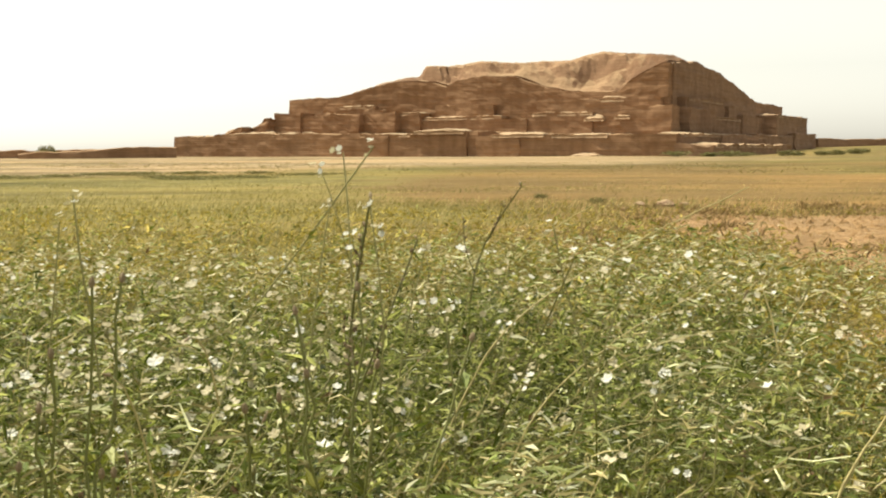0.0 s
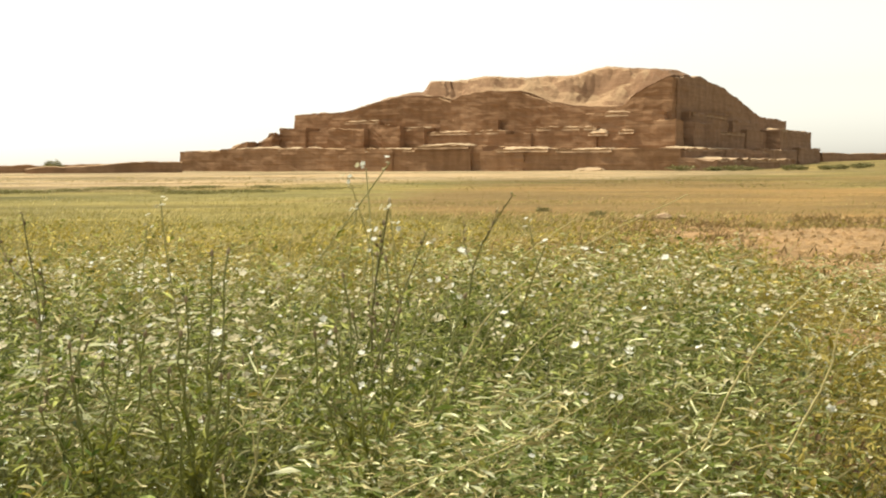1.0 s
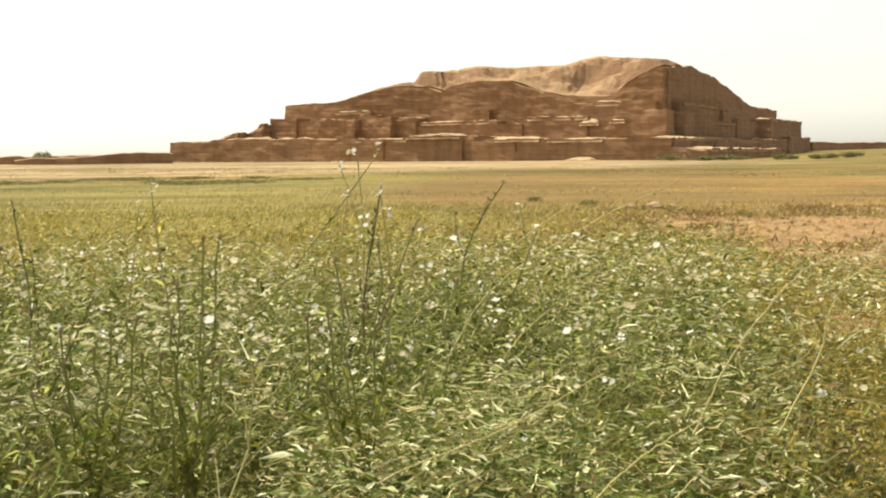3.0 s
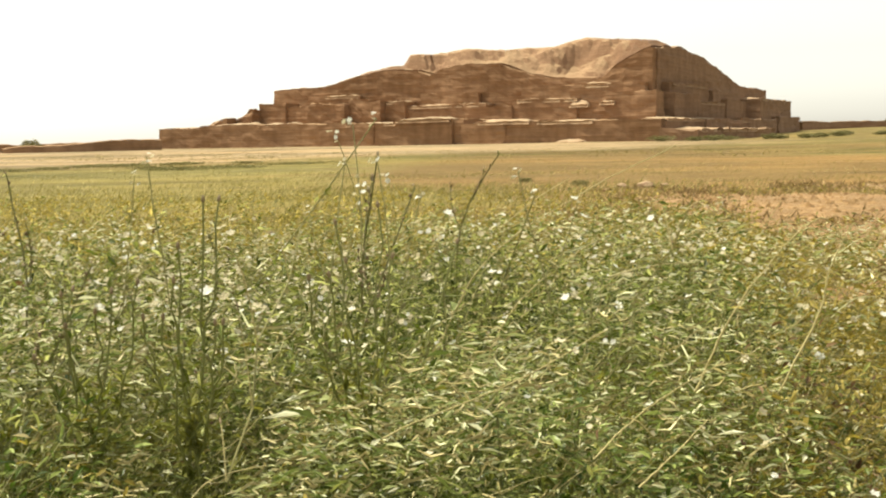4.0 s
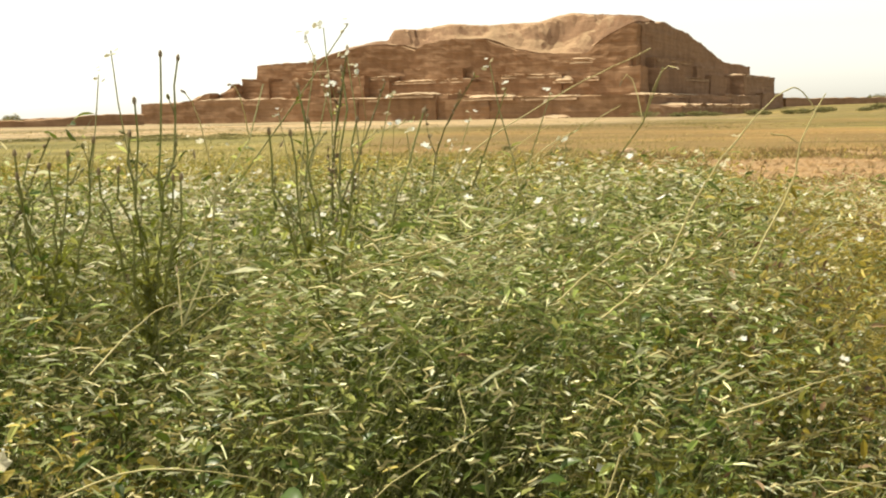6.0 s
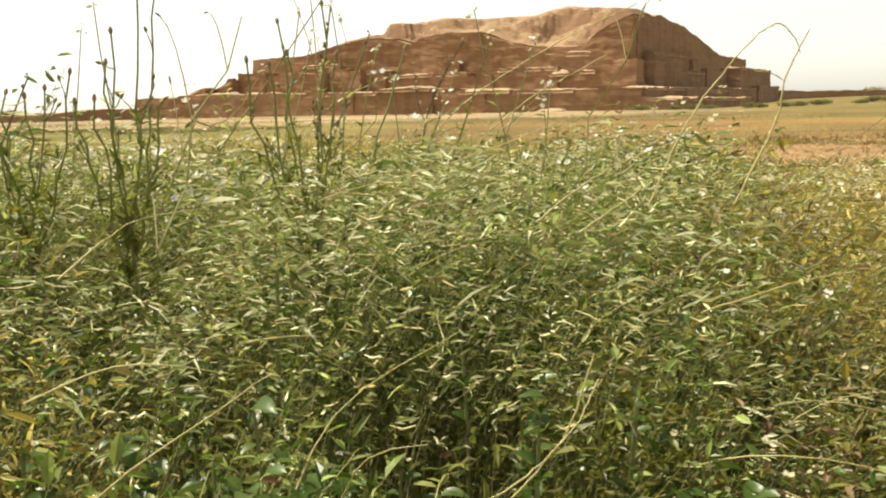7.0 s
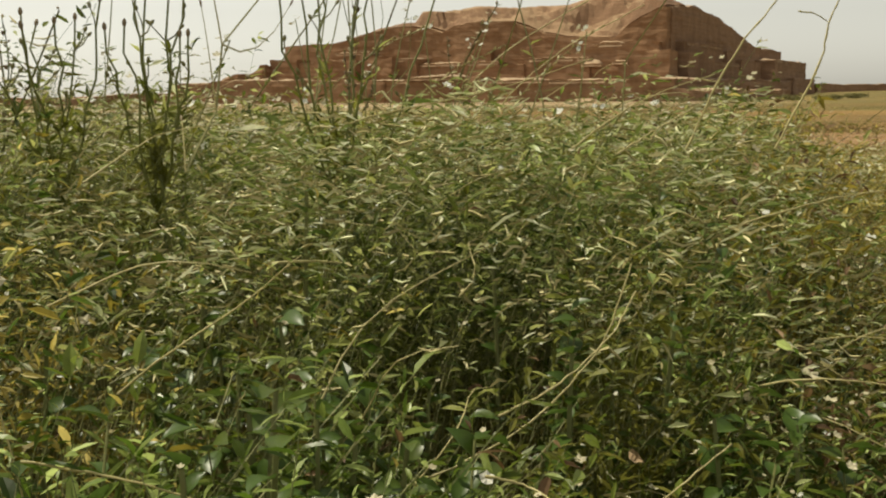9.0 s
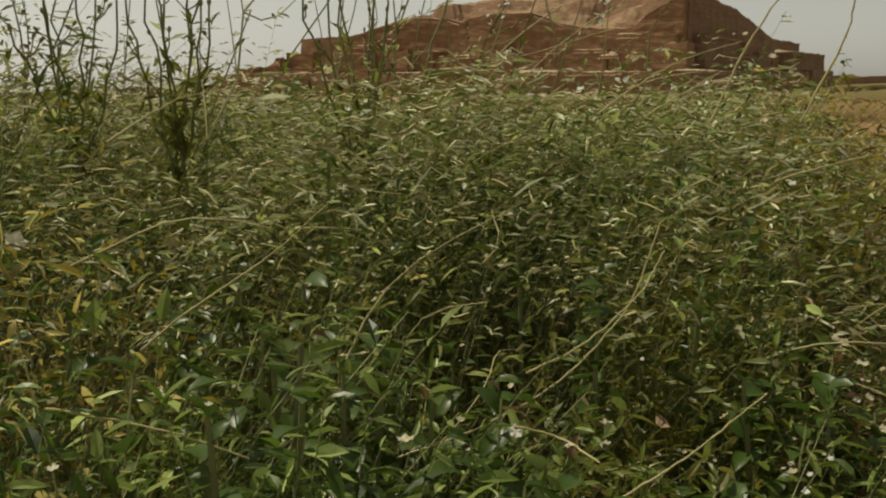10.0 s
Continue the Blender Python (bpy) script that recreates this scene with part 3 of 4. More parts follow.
def canopy(x, y):
    """Height of the weeds."""
    h = np.interp(np.where(y > 0.2, y, 0.2 - (y - 0.2) * 0.6), [0.2, 0.5, 1.0, 1.6, 2.4, 4.0, 6.0, 9.0, 14.0], [0.17, 0.20, 0.30, 0.37, 0.39, 0.345, 0.26, 0.17, 0.09])
    h = h + 0.075 * fbm(x, y, 1.6, 3, 51) + 0.085 * np.clip(y, 0, 1.2) * fbm(x, y, 6.0, 2, 57)
    dry = np.clip((x - 0.28 * y + 0.02) / 0.3, 0, 1)
    h = h * (1 - 0.5 * dry)
    bush = np.exp(-(((x + 0.72) / 0.33) ** 2) - ((y - 1.75) / 0.5) ** 2)
    hollow = 1.6 * np.exp(-(((x - 0.17) / 0.19) ** 2) - ((y - 0.87) / 0.12) ** 2) + 0.7 * np.exp(-(((x - 0.2) / 0.16) ** 2) - ((y - 0.7) / 0.1) ** 2) + 0.6 * np.exp(-(((x + 0.25) / 0.12) ** 2) - ((y - 1.3) / 0.2) ** 2)
    hollow = hollow + 0.8 * np.exp(-(((x - 0.47) / 0.1) ** 2) - ((y - 0.97) / 0.13) ** 2)
    trodden = np.clip(np.hypot(x / 0.45, (y + 0.1) / 0.55), 0.35, 1)
    bush = bush + 0.3 * np.exp(-(((x + 0.4) / 0.16) ** 2) - ((y - 1.36) / 0.14) ** 2)
    return np.maximum(h + 0.06 * bush - 0.11 * hollow, 0.06) * trodden


def dryness(x, y):
    d = np.clip((x - 0.25 * y) / 0.3 + 0.4 * fbm(x, y, 1.4, 3, 61) - 0.08, 0, 1) * np.clip((y - 0.85) / 0.9, 0.08, 1)
    left = np.exp(-(((x + 0.40) / 0.2) ** 2) - ((y - 0.95) / 0.27) ** 2)
    return np.clip(d + 0.8 * left + np.clip((y - 3.0) / 4.0, 0, 0.8) + 0.4 * np.clip(y - 2, 0, 1) * fbm(x, y, 0.7, 3, 63), 0, 0.92)


def scatter(n, y0, y1, spread=0.5, extra=0.4, power=1.0):
    """Places in the strip that widens away from the walk."""
    y = np.exp(rng.uniform(np.log(y0), np.log(y1), n)) if power == 0 else (y0**2 + (y1**2 - y0**2) * rng.random(n)) ** 0.5
    return rng.uniform(-1, 1, n) * (spread * y + extra) * (0.9 + 0.75 * rng.random(n) ** 3), y


def beside(n):
    """Places beside the strip, thinning out sideways."""
    y = rng.uniform(0.3, 7.5, n)
    return np.where(rng.random(n) < 0.5, 1, -1) * (0.52 * y + 0.45 + 3.5 * rng.random(n) ** 1.6), y


def build_weeds():
    zones = [(0.28, 2.0, 10500, 25, 0.84), (2.0, 4.0, 12500, 16, 1.15), (4.0, 8.0, 10800, 7, 1.8), (8.0, 15.0, 9500, 6, 2.4)]
    green, fresh, dry, rust, stems = [], [], [], [], []
    zones.append((-2.5, 9.5, 38000, 6, 2.7))
    for y0, y1, shoots, per, size in zones:
        if y0 < 0:  # the rest of the patch, beside and behind the walk
            x, y = rng.uniform(-6, 6, shoots), rng.uniform(y0, y1, shoots)
            out_of_way = (np.abs(x) > (0.5 * np.maximum(y, 0) + 0.4) * rng.uniform(1.02, 1.5, shoots)) | (y < 0.25)
            rim = np.clip((6 - np.abs(x)) / 2.5, 0, 1) * np.clip((y + 2.5) / 1.5, 0, 1)
            out_of_way &= rng.random(shoots) < rim**0.7
            out_of_way &= np.hypot(x / 0.5, (y - 0.1) / 0.6) > 1
            x, y = x[out_of_way], y[out_of_way]
        else:
            x, y = scatter(shoots, y0, y1)
        keep = (soil_mask(x, y) < rng.uniform(-0.25, 0.3, len(x))) & (rng.random(len(x)) < np.interp(y, [0, 6, 15], [1, 1, 0.35]))
        keep &= rng.random(len(x)) < np.clip(0.8 + 1.1 * fbm(x, y, 4.5, 2, 33), 0.22, 1)
        x, y = x[keep], y[keep]
        n = len(x)
        h = canopy(x, y) * rng.uniform(0.58, 1.04, n) * np.where(rng.random(n) < 0.03, rng.uniform(1.05, 1.2, n), 1)
        lean = WIND * rng.uniform(-0.1, 0.75, (n, 1)) + rng.normal(0, 0.22, (n, 2))
        u = np.linspace(0, 1, 4)
        pts = np.zeros((n, 4, 3))
        pts[:, :, 0] = x[:, None] + lean[:, :1] * h[:, None] * u**1.6
        pts[:, :, 1] = y[:, None] + lean[:, 1:] * h[:, None] * u**1.6
        pts[:, :, 2] = ground_z(x, y)[:, None] + h[:, None] * u
        few = 2 if y0 < 0 or y0 >= 4 else 1
        stems.append(tubes_mesh(pts[::few], np.outer(rng.uniform(0.0005, 0.0011, n) * size, [1.2, 1, 0.8, 0.45])[::few]))
        w = 1 - rng.random((n, per)) ** 1.6 * 0.75
        ix = np.repeat(np.arange(n), per)
        w = w.ravel()
        base = np.stack([np.interp(w, [0, 1], [0, 1]) ** 1.6 * lean[ix, 0] * h[ix] + x[ix], w**1.6 * lean[ix, 1] * h[ix] + y[ix], ground_z(x, y)[ix] + h[ix] * w], -1)
        az, el = rng.uniform(0, 2 * np.pi, len(ix)), np.radians(rng.normal(12, 28, len(ix)))
        d = np.stack([np.cos(az) * np.cos(el) + 0.35, np.sin(az) * np.cos(el), np.sin(el)], -1)
        d /= np.linalg.norm(d, axis=1, keepdims=True)
        length = rng.gamma(3, 0.0052, len(ix)).clip(0.004, 0.032) * (size if y0 > 0 else size * np.clip(np.hypot(x, y) / 4, 0.3, 1)[ix])
        width = length * rng.uniform(0.12, 0.45, len(ix))
        is_dry = rng.random(len(ix)) < dryness(base[:, 0], base[:, 1])
        spot = 0.35 * np.exp(-(((base[:, 0] - 0.68) / 0.2) ** 2) - ((base[:, 1] - 1.65) / 0.3) ** 2) + 0.15 * np.exp(-(((base[:, 0] - 0.12) / 0.12) ** 2) - ((base[:, 1] - 0.8) / 0.1) ** 2)
        spot = spot + 0.8 * np.exp(-(((base[:, 0] - 0.47) / 0.09) ** 2) - ((base[:, 1] - 0.97) / 0.12) ** 2)
        is_rust = rng.random(len(ix)) < 0.008 + 0.75 * spot
        is_fresh = base[:, 1] < 1.12 + 0.5 * fbm(base[:, 0], base[:, 1], 2.0, 3, 91) + rng.normal(0, 0.12, len(ix))
        plain = ~is_dry & ~is_rust
        for out, sel in ((green, plain & ~is_fresh), (fresh, plain & is_fresh), (dry, is_dry & ~is_rust), (rust, is_rust)):
            out.append(leaves_mesh(base[sel], d[sel], length[sel], width[sel], 0.25, y1 <= 2.0))
    for name, chunks, mat, label in (("weed_leaves", green, leaf_green, "dense knee-high green weeds covering the ground"), ("fresh_weed_leaves", fresh, leaf_fresh, "fresh dark green low weeds in a dense mat"), ("dry_weed_leaves", dry, leaf_yellow, "yellowing dry weed leaves among green weeds"), ("brown_weed_leaves", rust, leaf_rust, "withered rust-brown leaves among the weeds"), ("weed_stems", stems, stem_green, "thin green stems of the dense weeds")):
        v, f = stitched(chunks)
        tagged(put(name, fast_mesh(name, v, f, mat)), label, "weeds", kind="stuff")


build_weeds()


def build_straw():
    n = 650
    x, y = scatter(n, 0.8, 6.5)
    c = canopy(x, y)
    length = rng.gamma(3, 0.045, n) * np.interp(y, [0, 2, 6], [0.8, 1, 1.3])
    az = rng.normal(0.15, 0.8, n)
    el = np.radians(rng.uniform(-5, 42, n))
    u = np.linspace(0, 1, 6)
    reach = np.cos(el) * length
    pts = np.zeros((n, 6, 3))
    droop = rng.uniform(0.0, 0.35, n)
    pts[:, :, 0] = x[:, None] + (np.cos(az) * reach)[:, None] * u
    pts[:, :, 1] = y[:, None] + (np.sin(az) * reach)[:, None] * u
    pts[:, :, 2] = (c * rng.uniform(0.5, 1.0, n))[:, None] + (np.sin(el) * length)[:, None] * u - (droop * length)[:, None] * u**2.5
    v, f = tubes_mesh(pts, np.outer(rng.uniform(0.0006, 0.0019, n) * np.interp(y, [0, 2, 6], [0.8, 1.1, 1.8]), [1, 1, 0.9, 0.8, 0.6, 0.3]), 4)
    tagged(put("straw_stems", fast_mesh("straw_stems", v, f, straw)), "pale dry straw stems bent by the wind", "straw", kind="stuff")
    # short curled dry bits all over the weeds, and pale slivers added as leaf highlights
    n = 100000
    x, y = scatter(n, 0.4, 7.5)
    x[74000:], y[74000:] = beside(n - 74000)
    y[13000:23000] = rng.uniform(0.95, 1.6, 10000)
    x[13000:23000] = y[13000:23000] * rng.normal(0.02, 0.38, 10000)
    y[3000:13000] = rng.uniform(1.1, 2.6, 10000)
    x[3000:13000] = y[3000:13000] * rng.normal(0.05, 0.38, 10000)
    y[1100:1900] = rng.uniform(1.0, 3.2, 800)
    x[1100:1900] = y[1100:1900] * rng.uniform(0.2, 0.5, 800)
    x[:1100], y[:1100] = rng.normal(-0.06, 0.13, 1100), rng.normal(1.5, 0.16, 1100)
    k = rng.random(n) < np.interp(y, [0.4, 0.8, 1.1, 1.8, 2.6, 4], [0.25, 0.4, 0.85, 0.8, 0.58, 0.45])
    k &= rng.random(n) > 0.85 * np.exp(-(((x - 0.17) / 0.22) ** 2) - ((y - 0.82) / 0.22) ** 2)
    x, y = x[k], y[k]
    n = len(x)
    c = canopy(x, y)
    length = rng.gamma(3, 0.0065, n) * np.interp(y, [0, 1, 1.6, 2, 7], [0.5, 0.75, 1.1, 1.2, 2.2])
    az = rng.normal(0.0, 0.75, n) + np.pi * (rng.random(n) < 0.35)
    el = rng.normal(0.08, 0.28, n)
    curl = rng.normal(0, 0.35, n)
    u = np.linspace(0, 1, 3)
    pts = np.zeros((n, 3, 3))
    pts[:, :, 0] = x[:, None] + (np.cos(az) * np.cos(el) * length)[:, None] * u
    pts[:, :, 1] = y[:, None] + (np.sin(az) * np.cos(el) * length)[:, None] * u
    pts[:, :, 2] = (c * rng.uniform(np.interp(y, [0.8, 1.4, 3], [0.7, 0.8, 0.62]), np.interp(y, [0.8, 1.4, 3], [1.04, 1.1, 1.04])))[:, None] + (np.sin(el) * length)[:, None] * u + (curl * length)[:, None] * (u - u * u) * 2
    rad = np.outer(rng.uniform(0.0007, 0.0021, n) * np.interp(y, [0, 1, 2, 7], [0.7, 1.05, 1.4, 3.2]), [0.6, 1, 0.4])
    pale = rng.random(n) < 0.72
    tagged(put("dry_weed_litter", fast_mesh("dry_weed_litter", *tubes_mesh(pts[~pale], rad[~pale], 3), straw)), "short curled dry stalks caught in the weeds", "straw", kind="stuff")
    # the pale share becomes slivers that stand in for light glancing off leaves
    way = pts[pale, 2] - pts[pale, 0]
    way /= np.linalg.norm(way, axis=1, keepdims=True)
    v, f = leaves_mesh(pts[pale, 0], way, length[pale] * 0.72, length[pale] * rng.uniform(0.1, 0.22, pale.sum()), 0.25)
    tagged(put("pale_sprigs", fast_mesh("pale_sprigs", v, f, sprig_glint)), "small pale green slivers added as leaf highlights all over the weeds", "weeds", kind="stuff")
    n = 12000
    x, y = scatter(n, 0.4, 6.5)
    x[9000:], y[9000:] = beside(n - 9000)
    x[900:1020], y[900:1020] = rng.normal(0.33, 0.09, 120), rng.normal(0.86, 0.09, 120)
    # thick with flowers beside the tall stalks
    x[:900], y[:900] = rng.normal(-0.62, 0.3, 900), rng.normal(2.25, 0.35, 900)
    k = rng.random(n) < np.interp(y, [3, 6.5], [1, 0.35]) * (0.35 + 0.65 * np.clip(0.5 + fbm(x, y, 1.2, 3, 71) * 1.2 - 0.2 * x / np.maximum(y, 0.8), 0, 1))
    x, y = x[k], y[k]
    n = len(x)
    z = canopy(x, y) * rng.uniform(0.72, 1.12, n)
    nor = rng.normal(0, 0.35, (n, 3)) + [0, -0.25, 1]
    nor /= np.linalg.norm(nor, axis=1, keepdims=True)
    v, f = flowers_mesh(np.stack([x + 0.2 * z, y, z], -1), nor, rng.gamma(5, 0.0012, n) * np.interp(y, [0, 1, 2, 6], [0.4, 0.6, 1.1, 1.75]))
    tagged(put("small_white_flowers", fast_mesh("small_white_flowers", v, f, petal)), "many tiny white flowers among the weeds", "flowers", kind="stuff")


build_straw()


def build_bent_straw():
    r = np.random.default_rng(41)
    meshes = []
    for k in range(10):
        u = np.linspace(0, 1, 7)
        ln = r.uniform(0.07, 0.2)
        c = np.stack([u * ln, 0.02 * np.sin(u * 5 + k), ln * (r.uniform(0.2, 0.7) * u - r.uniform(0.2, 0.6) * u**2.4)], -1)
        meshes.append(fast_mesh("straw_stem", *tubes_mesh(c[None], np.linspace(0.0010, 0.0004, 7)[None], 5), straw, True))
    for k in range(75):
        y = r.uniform(0.75, 2.6)
        x = r.uniform(-0.46, 0.4) * y
        z = float(canopy(np.array(x), np.array(y))) * r.uniform(0.75, 0.97)
        ob = new("straw_stem", meshes[k % 10])
        ob.matrix_basis = pose(x, y, z, r.uniform(-20, 20), r.uniform(-25, 12), r.normal(5, 45)) @ Matrix.Scale(r.uniform(0.7, 1.2), 4)
        tagged(ob, "pale bent straw stem lying over the green weeds", "straw", group="bent straw stems")


build_bent_straw()


def build_field_grass():
    n = 330000
    x, y = scatter(n, 5.0, 38, 0.52, 1.5, power=0)
    x[280000:], y[280000:] = rng.uniform(-45, 45, 50000), rng.uniform(-30, 60, 50000)
    far_enough = np.hypot(x, y) > 4.5
    x, y = x[far_enough], y[far_enough]
    n = len(x)
    # blades stand in tufts
    tuft = rng.random(n) < 0.7
    x = np.where(tuft, np.repeat(x[::5], 5)[:n] + rng.normal(0, 0.05, n), x)
    y = np.where(tuft, np.repeat(y[::5], 5)[:n] + rng.normal(0, 0.05, n), y)
    dens = 0.5 + 0.75 * fbm(x * 0.4, y, 0.3, 5, 81) - 0.35 * np.clip((x / np.maximum(y, 4) + 0.1) / 0.4, 0, 1)
    keep = ((soil_mask(x, y) < rng.uniform(-0.2, 0.35, n)) | (rng.random(n) < 0.07)) & (rng.random(n) < np.clip(dens, 0.04, 1) * np.interp(np.hypot(x, y), [18, 36], [1, 0]))
    x, y = x[keep], y[keep]
    n = len(x)
    h = rng.gamma(4, 0.022, n) * np.interp(np.abs(y), [5, 12, 30, 75], [1.3, 0.9, 0.42, 0.3]) * (0.8 + 0.4 * value_noise(x, y, 0.3, 3))
    w = (0.0014 + 0.00032 * np.abs(y)) * rng.uniform(0.5, 1.5, n)
    az = rng.uniform(0, np.pi, n)
    lx, ly = WIND[0] * rng.uniform(0, 1.6, n) * h, rng.normal(0, 0.6, n) * h
    z = ground_z(x, y)
    p0 = np.stack([x - np.cos(az) * w, y - np.sin(az) * w, z - 0.03], -1)
    p1 = np.stack([x + np.cos(az) * w, y + np.sin(az) * w, z - 0.03], -1)
    p2 = np.stack([x + lx, y + ly, z + h], -1)
    v = np.stack([p0, p1, p2], 1).reshape(-1, 3)
    me = fast_mesh("field_grass", v, np.arange(3 * n).reshape(n, 3), blade_mat)
    tagged(put("field_grass", me), "thin yellow-green grass over the dry field", "grass", kind="stuff")


build_field_grass()


def build_clods():
    """Clods on the bare soil and the brown dried-up plants beside it."""
    n = 5200
    x, y = rng.uniform(1.0, 11, n), rng.uniform(4.5, 17, n)
    k = soil_mask(x, y) > rng.uniform(-0.1, 0.5, n)
    x, y = x[k], y[k]
    n = len(x)
    size = rng.gamma(3, 0.008, n).clip(0.008, 0.07)
    corner = np.array([(1, 0, 0), (0.3, 0.9, 0), (-0.8, 0.6, 0), (-0.8, -0.6, 0), (0.3, -0.9, 0), (0.1, 0.1, 0.7), (0, 0, -0.5)])
    tri = np.array([(i, (i + 1) % 5, 5) for i in range(5)] + [((i + 1) % 5, i, 6) for i in range(5)])
    v = corner[None] * (size[:, None, None] * rng.uniform(0.6, 1.35, (n, 7, 1)))
    z = ground_z(x, y) + 0.012 + 0.03 * np.clip(soil_mask(x, y), 0, 1) + 0.02 * fbm(x, y, 1.6, 3, 2)
    v = v + np.stack([x, y, z], -1)[:, None]
    f = (np.arange(n)[:, None, None] * 7 + tri[None]).reshape(-1, 3)
    tagged(put("soil_clods", fast_mesh("soil_clods", v.reshape(-1, 3), f, bare_soil)), "small orange clods of dry earth on bare soil", "clods", kind="stuff")
    n, per = 1500, 14
    x, y = rng.uniform(1.2, 8.5, n), rng.uniform(4.5, 17, n)
    m = soil_mask(x, y)
    k = (m > -0.5) & (rng.random(n) < np.interp(m + 0.12 * (x - 3), [-0.4, 0.1, 0.9], [0.5, 0.9, 0.05]))
    x, y = x[k], y[k]
    ix = np.repeat(np.arange(len(x)), per)
    n = len(ix)
    bx, by = x[ix] + rng.normal(0, 0.06, n), y[ix] + rng.normal(0, 0.06, n)
    az, el = rng.uniform(0, 6.28, n), rng.uniform(0.2, 1.3, n)
    d = np.stack([np.cos(az) * np.cos(el), np.sin(az) * np.cos(el), np.sin(el)], -1)
    ln = rng.uniform(0.04, 0.13, n)
    v, f = leaves_mesh(np.stack([bx, by, ground_z(bx, by) + 0.01], -1), d, ln, ln * 0.14, 0.2)
    tagged(put("withered_tufts", fast_mesh("withered_tufts", v, f, dry_brown)), "withered brown tufts at the edge of bare soil", "weeds", kind="stuff")


build_clods()


def build_tufts():
    """Low uneven tufts that mottle the open field."""
    n, per = 12000, 12
    x, y = scatter(n, 11, 110, 0.55, 2.0)
    k = (fbm(x * 0.5, y, 0.06, 4, 95) + rng.normal(0, 0.25, n) > 0.1) & (soil_mask(x, y) < 0.1) & (rng.random(n) < np.interp(y + 0.6 * x, [20, 45, 95], [1, 0.6, 0]))
    x, y = x[k], y[k]
    n = len(x)
    ix = np.repeat(np.arange(n), per)
    size = rng.gamma(4, 0.045, n) * np.interp(y, [11, 85], [0.7, 1.1])
    bx, by = x[ix] + rng.normal(0, 1, len(ix)) * size[ix] * 1.3, y[ix] + rng.normal(0, 1, len(ix)) * size[ix] * 0.7
    base = np.stack([bx, by, ground_z(bx, by) - 0.01], -1)
    az, el = rng.uniform(0, 6.28, len(ix)), rng.uniform(0.15, 0.9, len(ix))
    d = np.stack([np.cos(az) * np.cos(el), np.sin(az) * np.cos(el), np.sin(el)], -1)
    ln = rng.uniform(0.5, 1.1, len(ix)) * size[ix] * 0.5
    v, f = leaves_mesh(base, d, ln, ln * 0.2, 0.2)
    tagged(put("grass_tufts", fast_mesh("grass_tufts", v, f, tuft_mat)), "low olive and straw-coloured grass tufts in the open field", "grass", kind="stuff")


build_tufts()


def part(name, v, f, mat, parent, label=""):
    return put(name, fast_mesh(name, v, f, mat), parent, label)


def curve_points(x0, z0, x1, z1, bend, n=7, y=0.0):
    u = np.linspace(0, 1, n)
    return np.stack([x0 + (x1 - x0) * u + bend * np.sin(np.pi * u) * (z1 - z0), y * u, z0 + (z1 - z0) * u], -1)


def spindle(centre, along, length, radius, seg=6):
    """A closed bud."""
    along = np.asarray(along, float) / np.linalg.norm(along)
    prof = np.array([(0, 0.15), (0.25, 0.85), (0.55, 1.0), (0.85, 0.6), (1, 0.08)])
    pts = np.asarray(centre) + along * (prof[:, :1] - 0.3) * length
    return tubes_mesh(pts[None], (prof[:, 1] * radius)[None], seg)


TIPS = {}  # where the main stem of each stalk ends


def flower_stalk(seed, heads, tall=0.7):
    r = np.random.default_rng(seed)
    st = new("wild_flower")
    tagged(st, "tall thin weed stalk with small white flower heads", "weed", group="flowering stalks over the weeds")
    main = curve_points(0, 0, r.uniform(0.05, 0.2), tall, r.uniform(-0.14, 0.1), 9, r.uniform(-0.08, 0.08))
    main[:, 0] += 0.018 * np.sin(np.linspace(0, 7, 9) + r.uniform(0, 6))
    TIPS[st.name] = main[-1]
    part("stem", *tubes_mesh(main[None, :6], np.linspace(0.0015, 0.0013, 6)[None], 5), leaf_green, st)
    part("stem_tip", *tubes_mesh(main[None, 5:], np.linspace(0.0016, 0.0011, 4)[None], 5), stem_pale, st)
    tips = [main[-1]]
    for k in range(heads - 1):
        b = main[r.integers(4, 7)]
        e = b + [r.uniform(-0.14, 0.16), r.uniform(-0.08, 0.08), r.uniform(0.07, 0.15)]
        m = (b + e) / 2 + [(e[0] - b[0]) * 0.25, 0, -0.015]
        part("branch", *tubes_mesh(np.stack([b, (b + m) / 2 + [0, 0, -0.004], m, (m + e) / 2 + [0.002, 0, 0.003], e])[None], np.linspace(0.001, 0.0006, 5)[None], 4), stem_pale, st)
        tips.append(e)
    n = 16
    w = r.uniform(0.2, 0.8, n)
    base = np.stack([np.interp(w * tall, main[:, 2], main[:, i]) for i in range(3)], -1)
    az = r.uniform(0, 6.28, n)
    d = np.stack([np.cos(az) * 0.8, np.sin(az) * 0.8, r.uniform(0.2, 0.9, n)], -1)
    d /= np.linalg.norm(d, axis=1, keepdims=True)
    ln = r.uniform(0.015, 0.04, n)
    tagged(part("foliage", *leaves_mesh(base, d, ln, ln * 0.25, 0.2), leaf_green, st), kind="stuff")
    for e in tips:
        q = 4
        c = e + r.normal(0, 0.007, (q, 3))
        nor = r.normal(0, 0.6, (q, 3)) + [0, -0.4, 1]
        nor /= np.linalg.norm(nor, axis=1, keepdims=True)
        part("flower_head", *flowers_mesh(c, nor, r.uniform(0.0042, 0.0065, q), 6), petal, st, "cluster of white petals")
    return st


